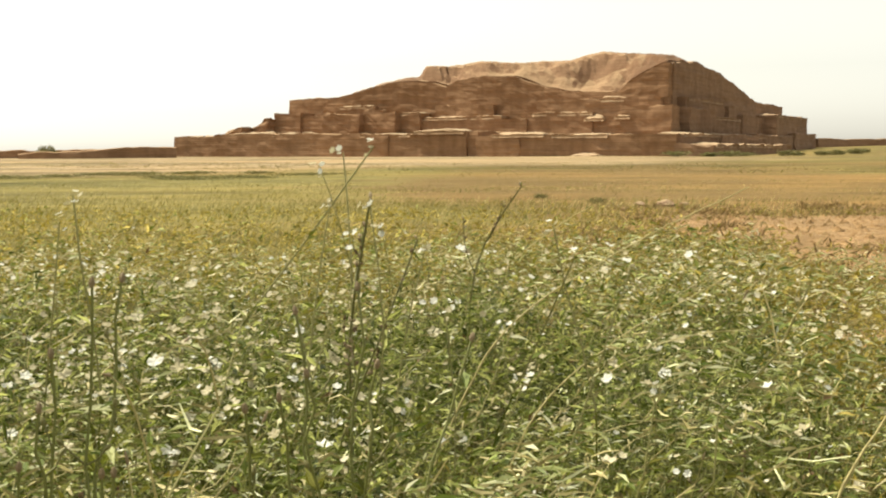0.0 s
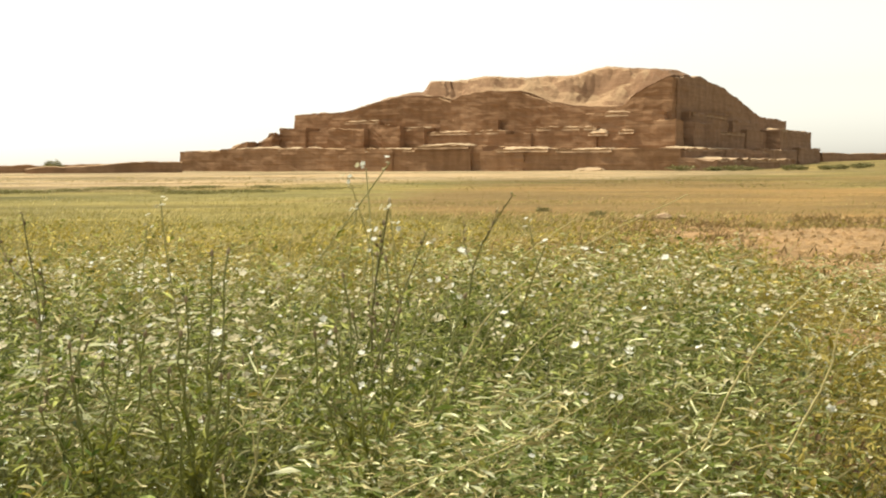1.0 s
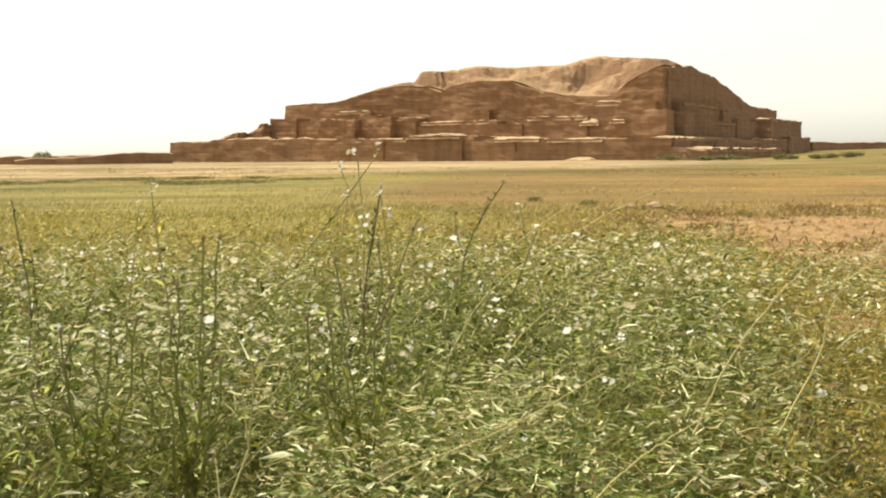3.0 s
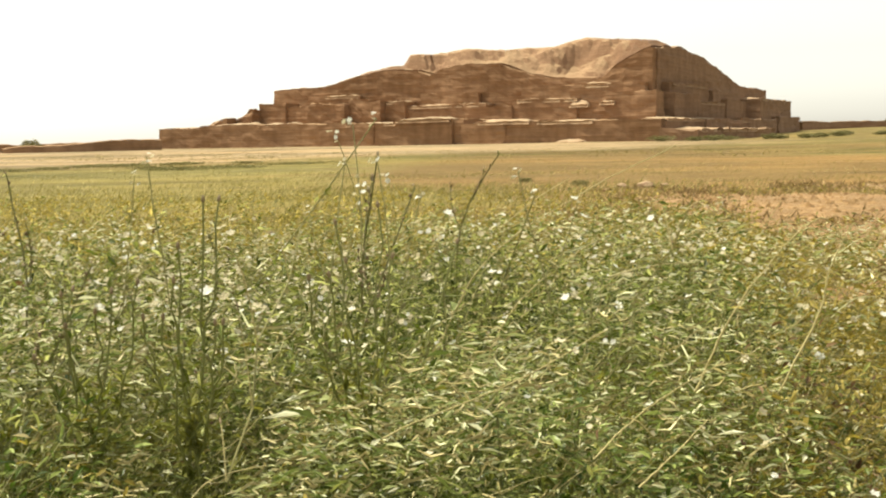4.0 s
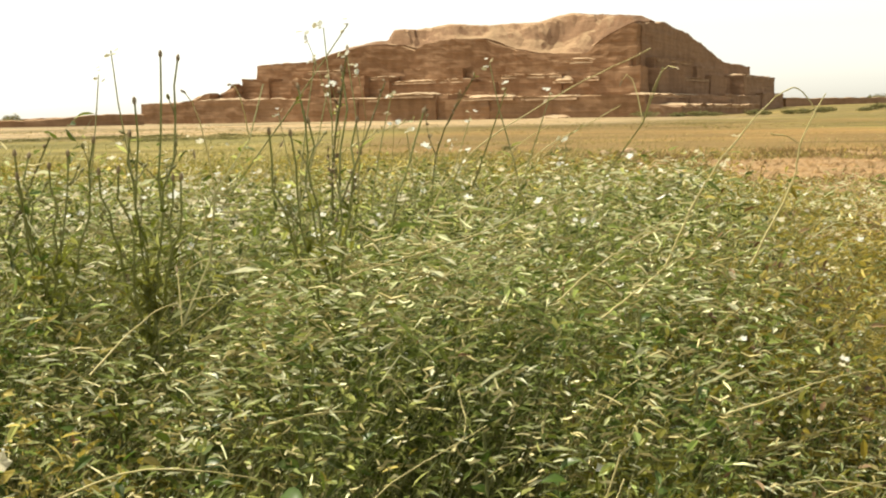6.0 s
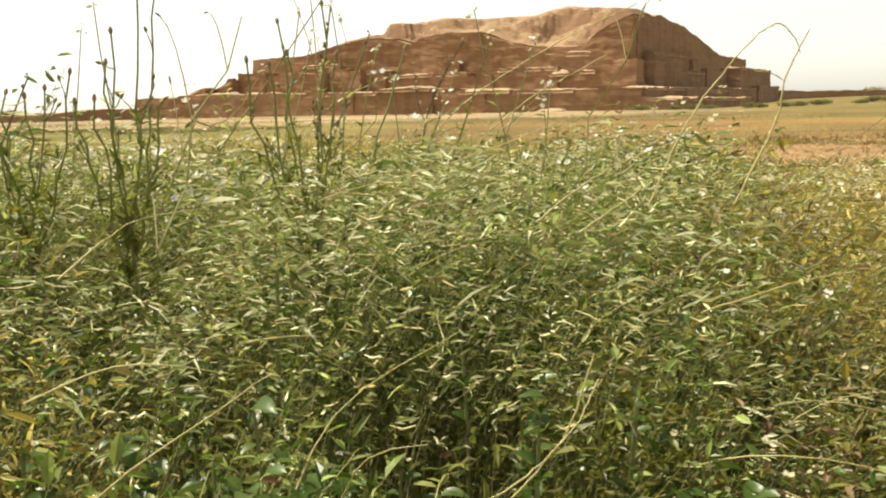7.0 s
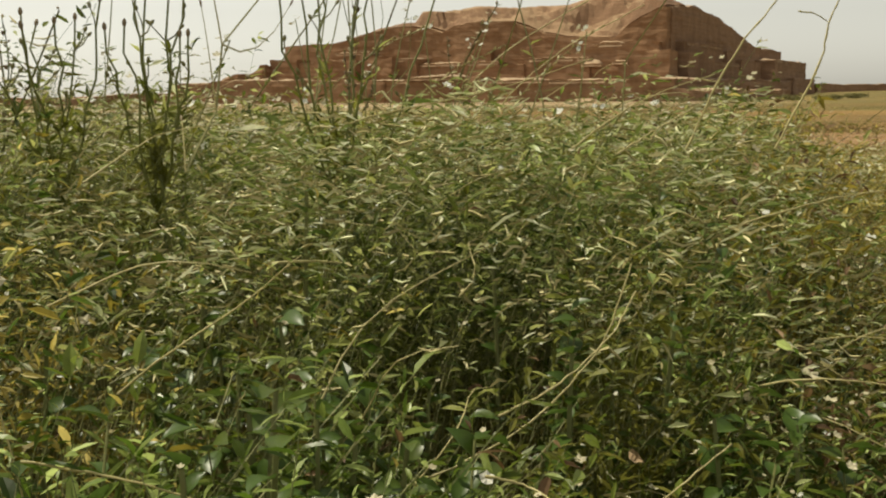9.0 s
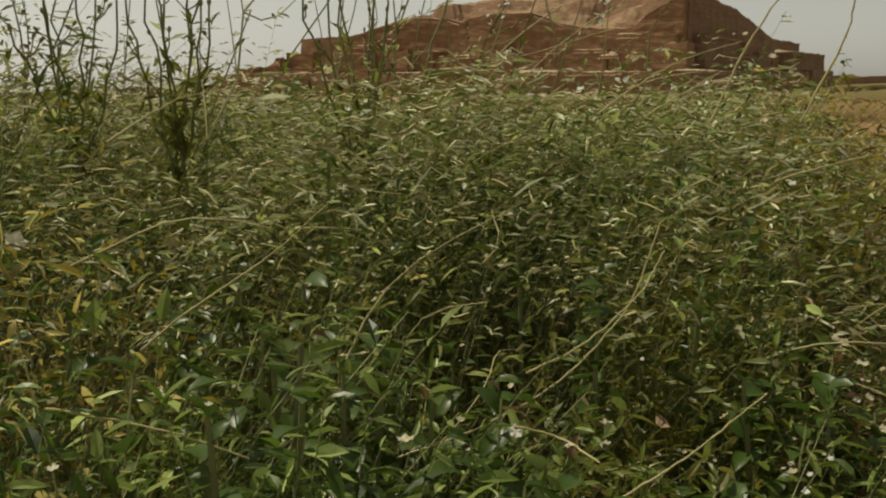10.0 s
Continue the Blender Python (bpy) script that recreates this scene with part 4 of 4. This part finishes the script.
def bud_stalk(seed, tall=0.7):
    r = np.random.default_rng(seed)
    st = new("budding_weed")
    tagged(st, "dark upright weed stalk with small brown buds", "weed", group="dark stalks over the weeds")
    main = curve_points(0, 0, r.uniform(-0.1, 0.2), tall, r.uniform(-0.2, 0.2), 10, r.uniform(-0.08, 0.08))
    main[:, 0] += 0.016 * np.sin(np.linspace(0, 8, 10) + r.uniform(0, 6))
    TIPS[st.name] = main[-1]
    part("stem", *tubes_mesh(main[None, :6], np.linspace(0.0017, 0.0015, 6)[None], 5), leaf_green, st)
    part("stem_tip", *tubes_mesh(main[None, 5:], np.linspace(0.0024, 0.0014, 5)[None], 5), stem_dark, st)
    lines = [main[5:]]
    for k in range(2):
        b = main[r.integers(5, 8)]
        e = b + [r.uniform(-0.06, 0.07), r.uniform(-0.06, 0.06), r.uniform(0.07, 0.14)]
        m = b + (e - b) * 0.5 + [(e[0] - b[0]) * 0.3, 0, -0.02]
        u = np.linspace(0, 1, 6)[:, None]
        c = b * (1 - u) ** 2 + 2 * m * u * (1 - u) + e * u**2
        part("branch", *tubes_mesh(c[None], np.linspace(0.0017, 0.001, 6)[None], 4), stem_dark, st)
        lines.append(c[2:])
    chunks = []
    leaves = []
    for c in lines:
        for w in np.linspace(0.1, 1, 9):
            p = c[int(w * (len(c) - 1))] * 1.0
            q = c[min(int(w * (len(c) - 1)) + 1, len(c) - 1)]
            p = p + (q - p) * r.random()
            a = np.array([r.uniform(-1, 1), r.uniform(-0.6, 0.6), r.uniform(0.3, 1.2)])
            chunks.append(spindle(p + a * 0.004, a, r.uniform(0.006, 0.012), r.uniform(0.002, 0.0034), 5))
            if r.random() < 0.5:
                leaves.append(p)
    tagged(part("seed_head", *stitched(chunks), bud_mat, st, "small brown buds"), kind="stuff")
    base = np.array(leaves)
    n = len(base)
    d = r.normal(0, 0.6, (n, 3)) + [0.1, 0, 0.5]
    d /= np.linalg.norm(d, axis=1, keepdims=True)
    ln = r.uniform(0.006, 0.015, n)
    tagged(part("foliage", *leaves_mesh(base, d, ln, ln * 0.3, 0.2), leaf_green, st), kind="stuff")
    return st


def dry_stalk(seed, tall=0.7):
    r = np.random.default_rng(seed)
    st = new("dry_branched_weed")
    tagged(st, "bare pale dry weed stalk with forked tips", "weed", group="dry stalks over the weeds")
    main = curve_points(0, 0, r.uniform(0.1, 0.3), tall, r.uniform(-0.2, -0.06), 10)
    main[2:, 0] += 0.016 * (-1.0) ** np.arange(8) + r.normal(0, 0.006, 8)
    TIPS[st.name] = main[-1]
    part("stem", *tubes_mesh(main[None, :6], np.linspace(0.0008, 0.0008, 6)[None], 5), leaf_green, st)
    part("stem_tip", *tubes_mesh(main[None, 5:], np.linspace(0.0015, 0.0009, 5)[None], 5), stem_pale, st)
    for k in range(5):
        b = main[r.integers(5, 9)]
        e = b + [r.uniform(-0.13, 0.15), r.uniform(-0.06, 0.06), r.uniform(0.02, 0.13)]
        u = np.linspace(0, 1, 5)[:, None]
        m = b + (e - b) * 0.5 + [0, 0, r.uniform(-0.06, 0.08)]
        c = b * (1 - u) ** 2 + 2 * m * u * (1 - u) + e * u**2
        twig = part("twig", *tubes_mesh(c[None], np.linspace(0.0011, 0.0005, 5)[None], 4), straw, st)
        part("seed_tip", *spindle(e, e - m, 0.012, 0.0014, 5), bud_mat, twig)
    return st


def branching_weed(root, crown, tips, seed):
    """A forked weed: one stem from the ground, bent branches that fan out, a bud at each tip."""
    r = np.random.default_rng(seed)
    weed = new("branching_weed")
    weed.location = root
    tagged(weed, "dark olive forked weed with bare bent branches and buds", "weed", group="forked weeds over the green mat")
    o, crown = np.array(root), np.array(crown)
    u = np.linspace(0, 1, 6)[:, None]
    part("stem", *tubes_mesh(((crown - o) * u + [0.015, 0, 0] * np.sin(u * 3.1))[None], np.linspace(0.0026, 0.0022, 6)[None], 6), stem_olive, weed)
    leaves = []
    for k, tip in enumerate(tips):
        e = np.array(tip)
        b = crown + (e - crown) * [0.1, 0.1, 0] + [0, 0, -r.uniform(0.0, 0.12)]
        m = b + (e - b) * [r.uniform(0.6, 0.95), 0.5, r.uniform(0.35, 0.5)]
        v = np.linspace(0, 1, 9)[:, None]
        c = b * (1 - v) ** 2 + 2 * m * v * (1 - v) + e * v**2
        c[1:-1] += r.normal(0, 0.0035, (7, 3))
        c -= o
        c[0] = c[0] * 0.7 + (crown - o) * [0.3, 0.3, 0] + [0, 0, 0.3 * c[0, 2]]
        branch = part("branch", *tubes_mesh(c[None], np.linspace(0.0019, 0.0013, 9)[None], 5), stem_olive, weed)
        part("bud", *spindle(c[-1], c[-1] - c[-2] + [0, 0, 0.004], 0.011, 0.003, 6), bud_mat, branch, "small dark brown bud")
        # short side twigs with seed buds
        for w in r.uniform(0.55, 0.95, 2):
            p = c[int(w * 8)]
            q = p + [r.uniform(-0.02, 0.025), r.uniform(-0.01, 0.01), r.uniform(0.008, 0.03)]
            twig = tubes_mesh(np.stack([p, (p + q) / 2 + [0.002, 0, -0.002], q])[None], np.array([[0.0011, 0.001, 0.0008]]), 4)
            part("twig", *stitched([twig, spindle(q, q - p, 0.009, 0.0026, 5)]), stem_dark, branch)
        leaves += [c[int(w * 8)] for w in r.uniform(0, 0.6, 22)]
    base = np.array(leaves)
    d = r.normal(0, 0.6, (len(base), 3)) + [0.1, 0, 0.6]
    d /= np.linalg.norm(d, axis=1, keepdims=True)
    ln = r.uniform(0.012, 0.03, len(base))
    tagged(part("foliage", *leaves_mesh(base, d, ln, ln * 0.28, 0.2), leaf_green, weed), kind="stuff")


branching_weed((-0.33, 1.34, 0.0), (-0.34, 1.34, 0.44), [(-0.34, 1.33, 0.649), (-0.34, 1.30, 0.609), (-0.31, 1.35, 0.707), (-0.30, 1.40, 0.705), (-0.29, 1.30, 0.554), (-0.28, 1.30, 0.555), (-0.35, 1.28, 0.566), (-0.38, 1.30, 0.563)], 5)
branching_weed((-0.50, 1.38, 0.0), (-0.48, 1.38, 0.42), [(-0.40, 1.35, 0.601), (-0.45, 1.40, 0.583), (-0.52, 1.45, 0.580), (-0.50, 1.35, 0.586), (-0.46, 1.25, 0.562), (-0.44, 1.30, 0.571), (-0.50, 1.25, 0.524)], 6)
branching_weed((-0.10, 1.42, 0.0), (-0.11, 1.42, 0.43), [(-0.17, 1.30, 0.609), (-0.13, 1.38, 0.621), (-0.07, 1.42, 0.621), (0.02, 1.50, 0.632), (-0.09, 1.45, 0.690), (-0.15, 1.45, 0.667), (-0.15, 1.35, 0.606)], 7)


def seed_grass(seed, tall=0.7):
    r = np.random.default_rng(seed)
    st = new("seed_grass")
    tagged(st, "long straw-coloured grass stem arching with a seed spike", "grass", group="arching grass stems")
    u = np.linspace(0, 1, 12)
    c = np.stack([(0.25 * u + 0.45 * u**2.6) * tall, 0.08 * u * r.uniform(-1, 1), tall * (u - r.uniform(0.1, 0.28) * u**3)], -1)
    TIPS[st.name] = c[-1]
    part("stem", *tubes_mesh(c[None], np.linspace(0.0009, 0.0007, 12)[None], 5), stem_pale, st)
    chunks = []
    for w in np.linspace(0.74, 1.0, 22):
        p = np.array([np.interp(w, u, c[:, i]) for i in range(3)])
        a = np.array([0.8 + r.normal(0, 0.5), r.normal(0, 0.5), 0.6 + r.normal(0, 0.5)])
        chunks.append(spindle(p + a * 0.003, a, 0.011, 0.0016, 4))
    part("seed_spike", *stitched(chunks), straw, st, "pale seed spike")
    return st


# x, y, height of the stalks that stand out, by kind
STALKS = {
    "flower": [(-0.56, 2.00, 0.758), (-0.60, 2.05, 0.716), (-0.19, 2.30, 0.819), (-0.14, 2.35, 0.831), (-0.19, 2.10, 0.744), (-0.28, 2.20, 0.642), (-0.15, 1.90, 0.677), (-0.12, 2.00, 0.739), (0.17, 1.90, 0.674), (-0.04, 2.10, 0.674), (0.14, 1.90, 0.721), (0.11, 2.00, 0.625), (-0.01, 1.90, 0.598), (-0.24, 1.35, 0.551), (-0.09, 1.60, 0.516), (-0.09, 1.70, 0.527), (0.08, 1.60, 0.566), (0.25, 1.70, 0.581), (0.25, 1.90, 0.665), (0.52, 1.90, 0.498), (0.59, 2.20, 0.480)],
    "bud": [(-0.12, 2.00, 0.751), (-0.05, 2.00, 0.692), (-0.87, 2.10, 0.728), (0.17, 3.00, 0.737)],
    "dry": [(0.36, 1.50, 0.690), (-0.19, 1.40, 0.671)],
    "grass": [(0.30, 1.9, 0.60), (0.12, 1.7, 0.56), (0.0, 2.1, 0.62)],
}


def build_stalks():
    makers = {"flower": [lambda s: flower_stalk(s, 1), lambda s: flower_stalk(s, 2), lambda s: flower_stalk(s, 3), lambda s: flower_stalk(s, 1), lambda s: flower_stalk(s, 2)], "bud": [bud_stalk] * 5, "dry": [dry_stalk] * 3, "grass": [seed_grass] * 3}
    counts = {"flower": 14, "bud": 7, "dry": 2, "grass": 2}
    r = random.Random(9)
    for kind, fns in makers.items():
        spots = list(STALKS[kind])
        while len(spots) < len(STALKS[kind]) + counts[kind]:
            y = r.uniform(1.5 if kind != "grass" else 2.2, 4.6)
            x = r.uniform(-0.5, 0.42) * y
            if x > 0.28 * y and r.random() < 0.7:
                continue
            spots.append((x, y, float(canopy(np.array(x), np.array(y))) + r.uniform(0.04, 0.13)))
        protos = [fn(70 + 10 * i + len(kind)) for i, fn in enumerate(fns)]
        used = [False] * len(protos)
        for i, (x, y, h) in enumerate(spots):
            k = i % len(protos)
            lean = 14 if kind == "bud" else 9
            turn = pose(0, 0, 0, r.uniform(-lean, lean) * 0.6, r.uniform(-lean, lean + 4), r.uniform(-40, 40) if kind == "grass" else r.uniform(-75, 75))
            # the tip comes to stand over (x, y) at the height h
            tip = turn @ Vector(TIPS[protos[k].name])
            size = (h - float(ground_z(x, y))) / tip.z
            turn = pose(x - tip.x * size, y - tip.y * size, float(ground_z(x, y))) @ turn
            m = turn @ Matrix.Scale(size, 4)
            if not used[k]:
                protos[k].matrix_basis = m
                used[k] = True
            else:
                copy_thing(protos[k], turn).matrix_basis = m


build_stalks()


def leaf_blade(length, width):
    """One ovate leaf along +x with a folded midrib and a drooping tip."""
    u = np.linspace(0, 1, 6)
    half = width / 2 * np.sin(np.pi * u**0.8) ** 0.8
    half[0], half[-1] = width * 0.05, 0.0004
    z = 0.35 * length * (u * 0.7 - u**2 * 0.9)
    wave = 0.05 * length * np.sin(u * 9)
    rows = [np.stack([u * length, k * half, z + abs(k) * half * 0.45 + k * wave * 0.3], -1) for k in (-1, 0, 1)]
    v = np.concatenate(rows)
    f = [(r * 6 + i, r * 6 + i + 1, (r + 1) * 6 + i + 1, (r + 1) * 6 + i) for r in (0, 1) for i in range(5)]
    return v, np.array(f)


def build_broadleaf():
    r = random.Random(23)
    blades = [fast_mesh("leaf", *leaf_blade(a, b), leaf_broad, True) for a, b in ((0.030, 0.020), (0.025, 0.018), (0.036, 0.021))]
    stemmesh = fast_mesh("stem", *tubes_mesh(curve_points(0, 0, 0.02, 1.0, 0.05, 6)[None], np.linspace(0.004, 0.002, 6)[None], 5), stem_green, True)
    for k in range(130):
        y = r.uniform(0.48, 1.0) if k % 3 else r.uniform(0.6, 1.5)
        x = r.uniform(-0.2, 0.42) * y if k % 3 else r.uniform(-0.46, 0.46) * y
        h = float(canopy(np.array(x), np.array(y))) * r.uniform(0.8, 1.0)
        weed = new("broadleaf_weed")
        tagged(weed, "green broad-leaved weed with small ovate leaves", "weed", group="broad-leaved weeds")
        weed.matrix_basis = pose(x, y, float(ground_z(x, y)), r.uniform(-8, 8), r.uniform(-4, 14), r.uniform(0, 360))
        st = put("stem", stemmesh, weed)
        st.scale = (h, 1, h)
        for i in range(11):
            lf = put("leaf", blades[(i + k) % 3], weed)
            w = 1 - 0.06 * i
            size = r.uniform(0.55, 1.05)
            lf.matrix_basis = pose(0.02 * w * h + 0.05 * h * math.sin(math.pi * w), 0, h * w, r.uniform(-25, 25), r.uniform(-45, 15), i * 137.5 + r.uniform(-20, 20)) @ Matrix.Scale(size, 4)


build_broadleaf()


def white_bloom():
    """A white flower with five separate petals round a small centre."""
    fl = new("white_flower")
    tagged(fl, "open white wild flower on a short thin stalk", "flower", group="open white flowers")
    part("stalk", *tubes_mesh(np.stack([np.linspace(0.01, 0, 4), np.zeros(4), np.linspace(-0.09, 0, 4)], -1)[None], np.full((1, 4), 0.0009), 4), stem_green, fl)
    v, f = leaf_blade(0.010, 0.0105)
    me = fast_mesh("petal", v, f, petal, True)
    for i in range(5):
        p = put("petal", me, fl)
        p.matrix_basis = pose(0, 0, 0, 0, -18, 72 * i)
    part("flower_centre", *spindle((0, 0, 0.001), (0, 0, 1), 0.004, 0.002, 6), bud_mat, fl)
    return fl


def build_blooms():
    r = random.Random(31)
    proto = white_bloom()
    for k in range(18):
        y = r.uniform(0.6, 1.5)
        x = (r.uniform(-0.45, 0.45) if k % 2 else r.uniform(0.1, 0.42)) * y
        z = float(canopy(np.array(x), np.array(y))) * r.uniform(0.93, 1.05) + 0.02
        m = pose(x, y, z, r.uniform(-35, 10), r.uniform(-25, 25), r.uniform(0, 360)) @ Matrix.Scale(r.uniform(0.25, 0.42), 4)
        c = proto if k == 0 else copy_thing(proto, m)
        c.matrix_basis = m


build_blooms()


def bent_stem(name, label, points, radius, mat, seed):
    """A single stem that follows a smooth curve through a few places, with small knots."""
    r = np.random.default_rng(seed)
    p = np.array(points, float)
    u = np.linspace(0, len(p) - 1, 6 * len(p))
    k = np.minimum(u.astype(int), len(p) - 2)
    w = (u - k)[:, None]
    q = np.concatenate([2 * p[:1] - p[1:2], p, 2 * p[-1:] - p[-2:-1]])
    a, b, c, d = q[k], q[k + 1], q[k + 2], q[k + 3]
    line = 0.5 * (2 * b + (c - a) * w + (2 * a - 5 * b + 4 * c - d) * w**2 + (3 * b - a - 3 * c + d) * w**3)
    line = line + r.normal(0, radius * 0.35, line.shape)
    rad = np.linspace(radius, radius * 0.5, len(line)) * r.uniform(0.85, 1.25, len(line))
    ob = new(name, fast_mesh(name, *tubes_mesh(line[None], rad[None], 6), mat, True))
    tagged(ob, label, "stem")


TAN = "pale curved dry stem arching over the weeds"
bent_stem("bent_straw", TAN, [(-0.12, 2.15, 0.05), (0.0, 2.2, 0.36), (0.1, 2.2, 0.53), (0.3, 2.2, 0.665), (0.5, 2.22, 0.76)], 0.0019, straw, 1)
bent_stem("bent_straw", TAN, [(0.0, 1.9, 0.1), (0.1, 1.9, 0.42), (0.22, 1.9, 0.55), (0.38, 1.92, 0.64)], 0.0015, straw, 2)
bent_stem("curved_twig", "bare tan twig curving up out of the weeds", [(-0.03, 0.8, 0.17), (0.04, 0.8, 0.197), (0.10, 0.82, 0.228), (0.15, 0.83, 0.282), (0.176, 0.84, 0.347)], 0.0011, straw, 3)
bent_stem("fallen_straw", "straight pale dry stem lying in the weeds", [(0.11, 0.6, 0.217), (0.15, 0.6, 0.244), (0.195, 0.61, 0.277)], 0.0008, straw, 4)
bent_stem("standing_straw", "upright pale dry stem among low weeds", [(-0.225, 0.65, 0.05), (-0.232, 0.65, 0.2), (-0.256, 0.66, 0.307)], 0.0009, straw, 5)
bent_stem("fallen_straw", "straight pale dry stem lying in the weeds", [(-0.215, 0.6, 0.272), (-0.15, 0.6, 0.259), (-0.10, 0.6, 0.242)], 0.0008, straw, 6)

bent_stem("arching_straw", "long pale straw stem bent over the green weeds", [(0.161, 1.128, 0.423), (0.207, 1.166, 0.453), (0.269, 1.203, 0.482), (0.343, 1.260, 0.503)], 0.0011, straw, 20)
bent_stem("arching_straw", "long pale straw stem bent over the green weeds", [(-0.073, 1.128, 0.452), (-0.025, 1.166, 0.464), (0.081, 1.241, 0.486), (0.215, 1.363, 0.526)], 0.0011, straw, 21)
bent_stem("arching_straw", "long pale straw stem bent over the green weeds", [(0.194, 1.034, 0.423), (0.236, 1.072, 0.443), (0.287, 1.128, 0.465)], 0.0011, straw, 22)
bent_stem("arching_straw", "long pale straw stem bent over the green weeds", [(-0.273, 0.893, 0.409), (-0.261, 0.959, 0.427), (-0.237, 1.015, 0.446), (-0.185, 1.034, 0.454)], 0.0009, straw, 23)
bent_stem("arching_straw", "long pale straw stem bent over the green weeds", [(0.264, 0.846, 0.377), (0.302, 0.846, 0.388), (0.355, 0.874, 0.396), (0.416, 0.902, 0.399)], 0.0009, straw, 24)
bent_stem("arching_straw", "long pale straw stem bent over the green weeds", [(0.052, 0.620, 0.254), (0.079, 0.620, 0.247), (0.097, 0.583, 0.245)], 0.0009, straw, 25)
bent_stem("arching_straw", "long pale straw stem bent over the green weeds", [(0.067, 0.752, 0.250), (0.111, 0.771, 0.268), (0.154, 0.799, 0.299), (0.180, 0.846, 0.323)], 0.0009, straw, 26)
bent_stem("dry_branch", "bare tan forked dry branch above the weeds", [(0.366, 1.500, 0.405), (0.418, 1.500, 0.517), (0.477, 1.500, 0.599), (0.520, 1.500, 0.645)], 0.0017, straw, 40)
bent_stem("dry_branch", "bare tan forked dry branch above the weeds", [(0.520, 1.500, 0.645), (0.549, 1.500, 0.658), (0.572, 1.500, 0.637), (0.580, 1.500, 0.616)], 0.0011, straw, 41)
bent_stem("dry_branch", "bare tan forked dry branch above the weeds", [(0.489, 1.500, 0.403), (0.545, 1.500, 0.515), (0.561, 1.500, 0.586), (0.593, 1.500, 0.650)], 0.0017, straw, 42)
bent_stem("dry_branch", "bare tan forked dry branch above the weeds", [(0.515, 1.500, 0.593), (0.540, 1.500, 0.589), (0.558, 1.500, 0.577)], 0.0011, straw, 43)


def field_stone(x, y, size, seed):
    bm = bmesh.new()
    bmesh.ops.create_icosphere(bm, subdivisions=2, radius=1)
    for v in bm.verts:
        c = v.co.copy()
        v.co = c * (1 + 0.35 * noise.noise(c * 1.3 + Vector((seed, 0, 0)))) * size
        v.co.z *= 0.45
    me = bpy.data.meshes.new("field_stone")
    bm.to_mesh(me)
    bm.free()
    me.materials.append(ledge_sand)
    ob = new("field_stone", me)
    ob.matrix_basis = pose(x, y, float(ground_z(x, y)) + 0.2 * size, 0, 0, 37 * seed)
    tagged(ob, "pale weathered stone lying on bare soil", "stone", group="stones in the field")


for k, (x, y, size) in enumerate([(2.9, 16.5, 0.16), (3.25, 16.3, 0.24), (3.6, 16.6, 0.13), (2.5, 15.4, 0.10), (4.2, 13.2, 0.07), (3.4, 11.0, 0.06), (5.1, 12.0, 0.08), (2.7, 9.6, 0.05), (6.2, 15.1, 0.12)]):
    field_stone(x, y, size * 0.6, k)


# ---- shrubs in the field and trees on the horizon ----
def shrub(name, label, category, x, y, width, height, count, leaf, seed):
    r = np.random.default_rng(seed)
    ob = new(name)
    tagged(ob, label, category, group="shrubs in the field")
    ob.location = (x, y, float(ground_z(x, y)))
    stems = []
    for k in range(9):
        e = np.array([r.uniform(-0.45, 0.45) * width, r.uniform(-0.3, 0.3) * width * 0.6, height * r.uniform(0.55, 0.9)])
        u = np.linspace(0, 1, 5)[:, None]
        stems.append(tubes_mesh((e * u * [1, 1, 1] + [0, 0, -0.03])[None], (np.linspace(0.03, 0.008, 5) * height)[None], 4))
    part("stem_cluster", *stitched(stems), stem_dark, ob)
    p = r.normal(0, 1, (count, 3))
    p /= np.linalg.norm(p, axis=1, keepdims=True)
    rad = r.random(count) ** 0.4
    lump = 0.75 + 0.35 * fbm(p[:, 0] * 3, p[:, 2] * 3 + p[:, 1], 0.9, 3, seed)
    base = p * (rad * lump)[:, None] * [width / 2, width / 3, height * 0.55] + [0, 0, height * 0.5]
    base[:, 2] = np.maximum(base[:, 2], 0.02)
    d = r.normal(0, 1, (count, 3)) + [0, 0, 0.4]
    d /= np.linalg.norm(d, axis=1, keepdims=True)
    ln = r.uniform(0.6, 1.3, count) * leaf
    tagged(part("foliage", *leaves_mesh(base, d, ln, ln * 0.5, 0.2), shrub_mat, ob), kind="stuff")
    return ob


def build_shrubs():
    r = random.Random(17)
    for k in range(20):
        x = -5.0 - k * 0.6 + r.uniform(-0.4, 0.4)
        shrub("field_shrub", "low dark olive shrub in the dry grass", "shrub", x, 36 + r.uniform(-6, 5), r.uniform(1.6, 4.2), r.uniform(0.05, 0.12), 620, 0.06, 300 + k)
    for k in range(14):
        x = 36 + k * 4.3 + r.uniform(-1, 1)
        shrub("green_shrub", "green shrub growing at the foot of the brick wall", "shrub", x, 165 + 0.55 * (x - 36) + r.uniform(-6, 6), r.uniform(3, 6), r.uniform(0.6, 1.2), 520, 0.3, 340 + k)
    for k in range(2):
        x = r.uniform(0.5, 4)
        y = r.uniform(15, 26)
        shrub("field_shrub", "small dark tuft in the dry grass", "shrub", x, y, r.uniform(0.3, 0.5), r.uniform(0.06, 0.1), 260, 0.035, 360 + k)
    for x, y, w, h in ((-66, 172, 3.2, 2.0), (-69, 176, 2.6, 1.4), (-152, 390, 6, 4.0), (160, 372, 7, 3.6), (167, 380, 9, 4.2)):
        shrub("distant_tree", "small dark distant tree on the horizon", "tree", x, y, w, h, 600, 0.3 if w < 5 else 0.6, int(x) + 900)


build_shrubs()
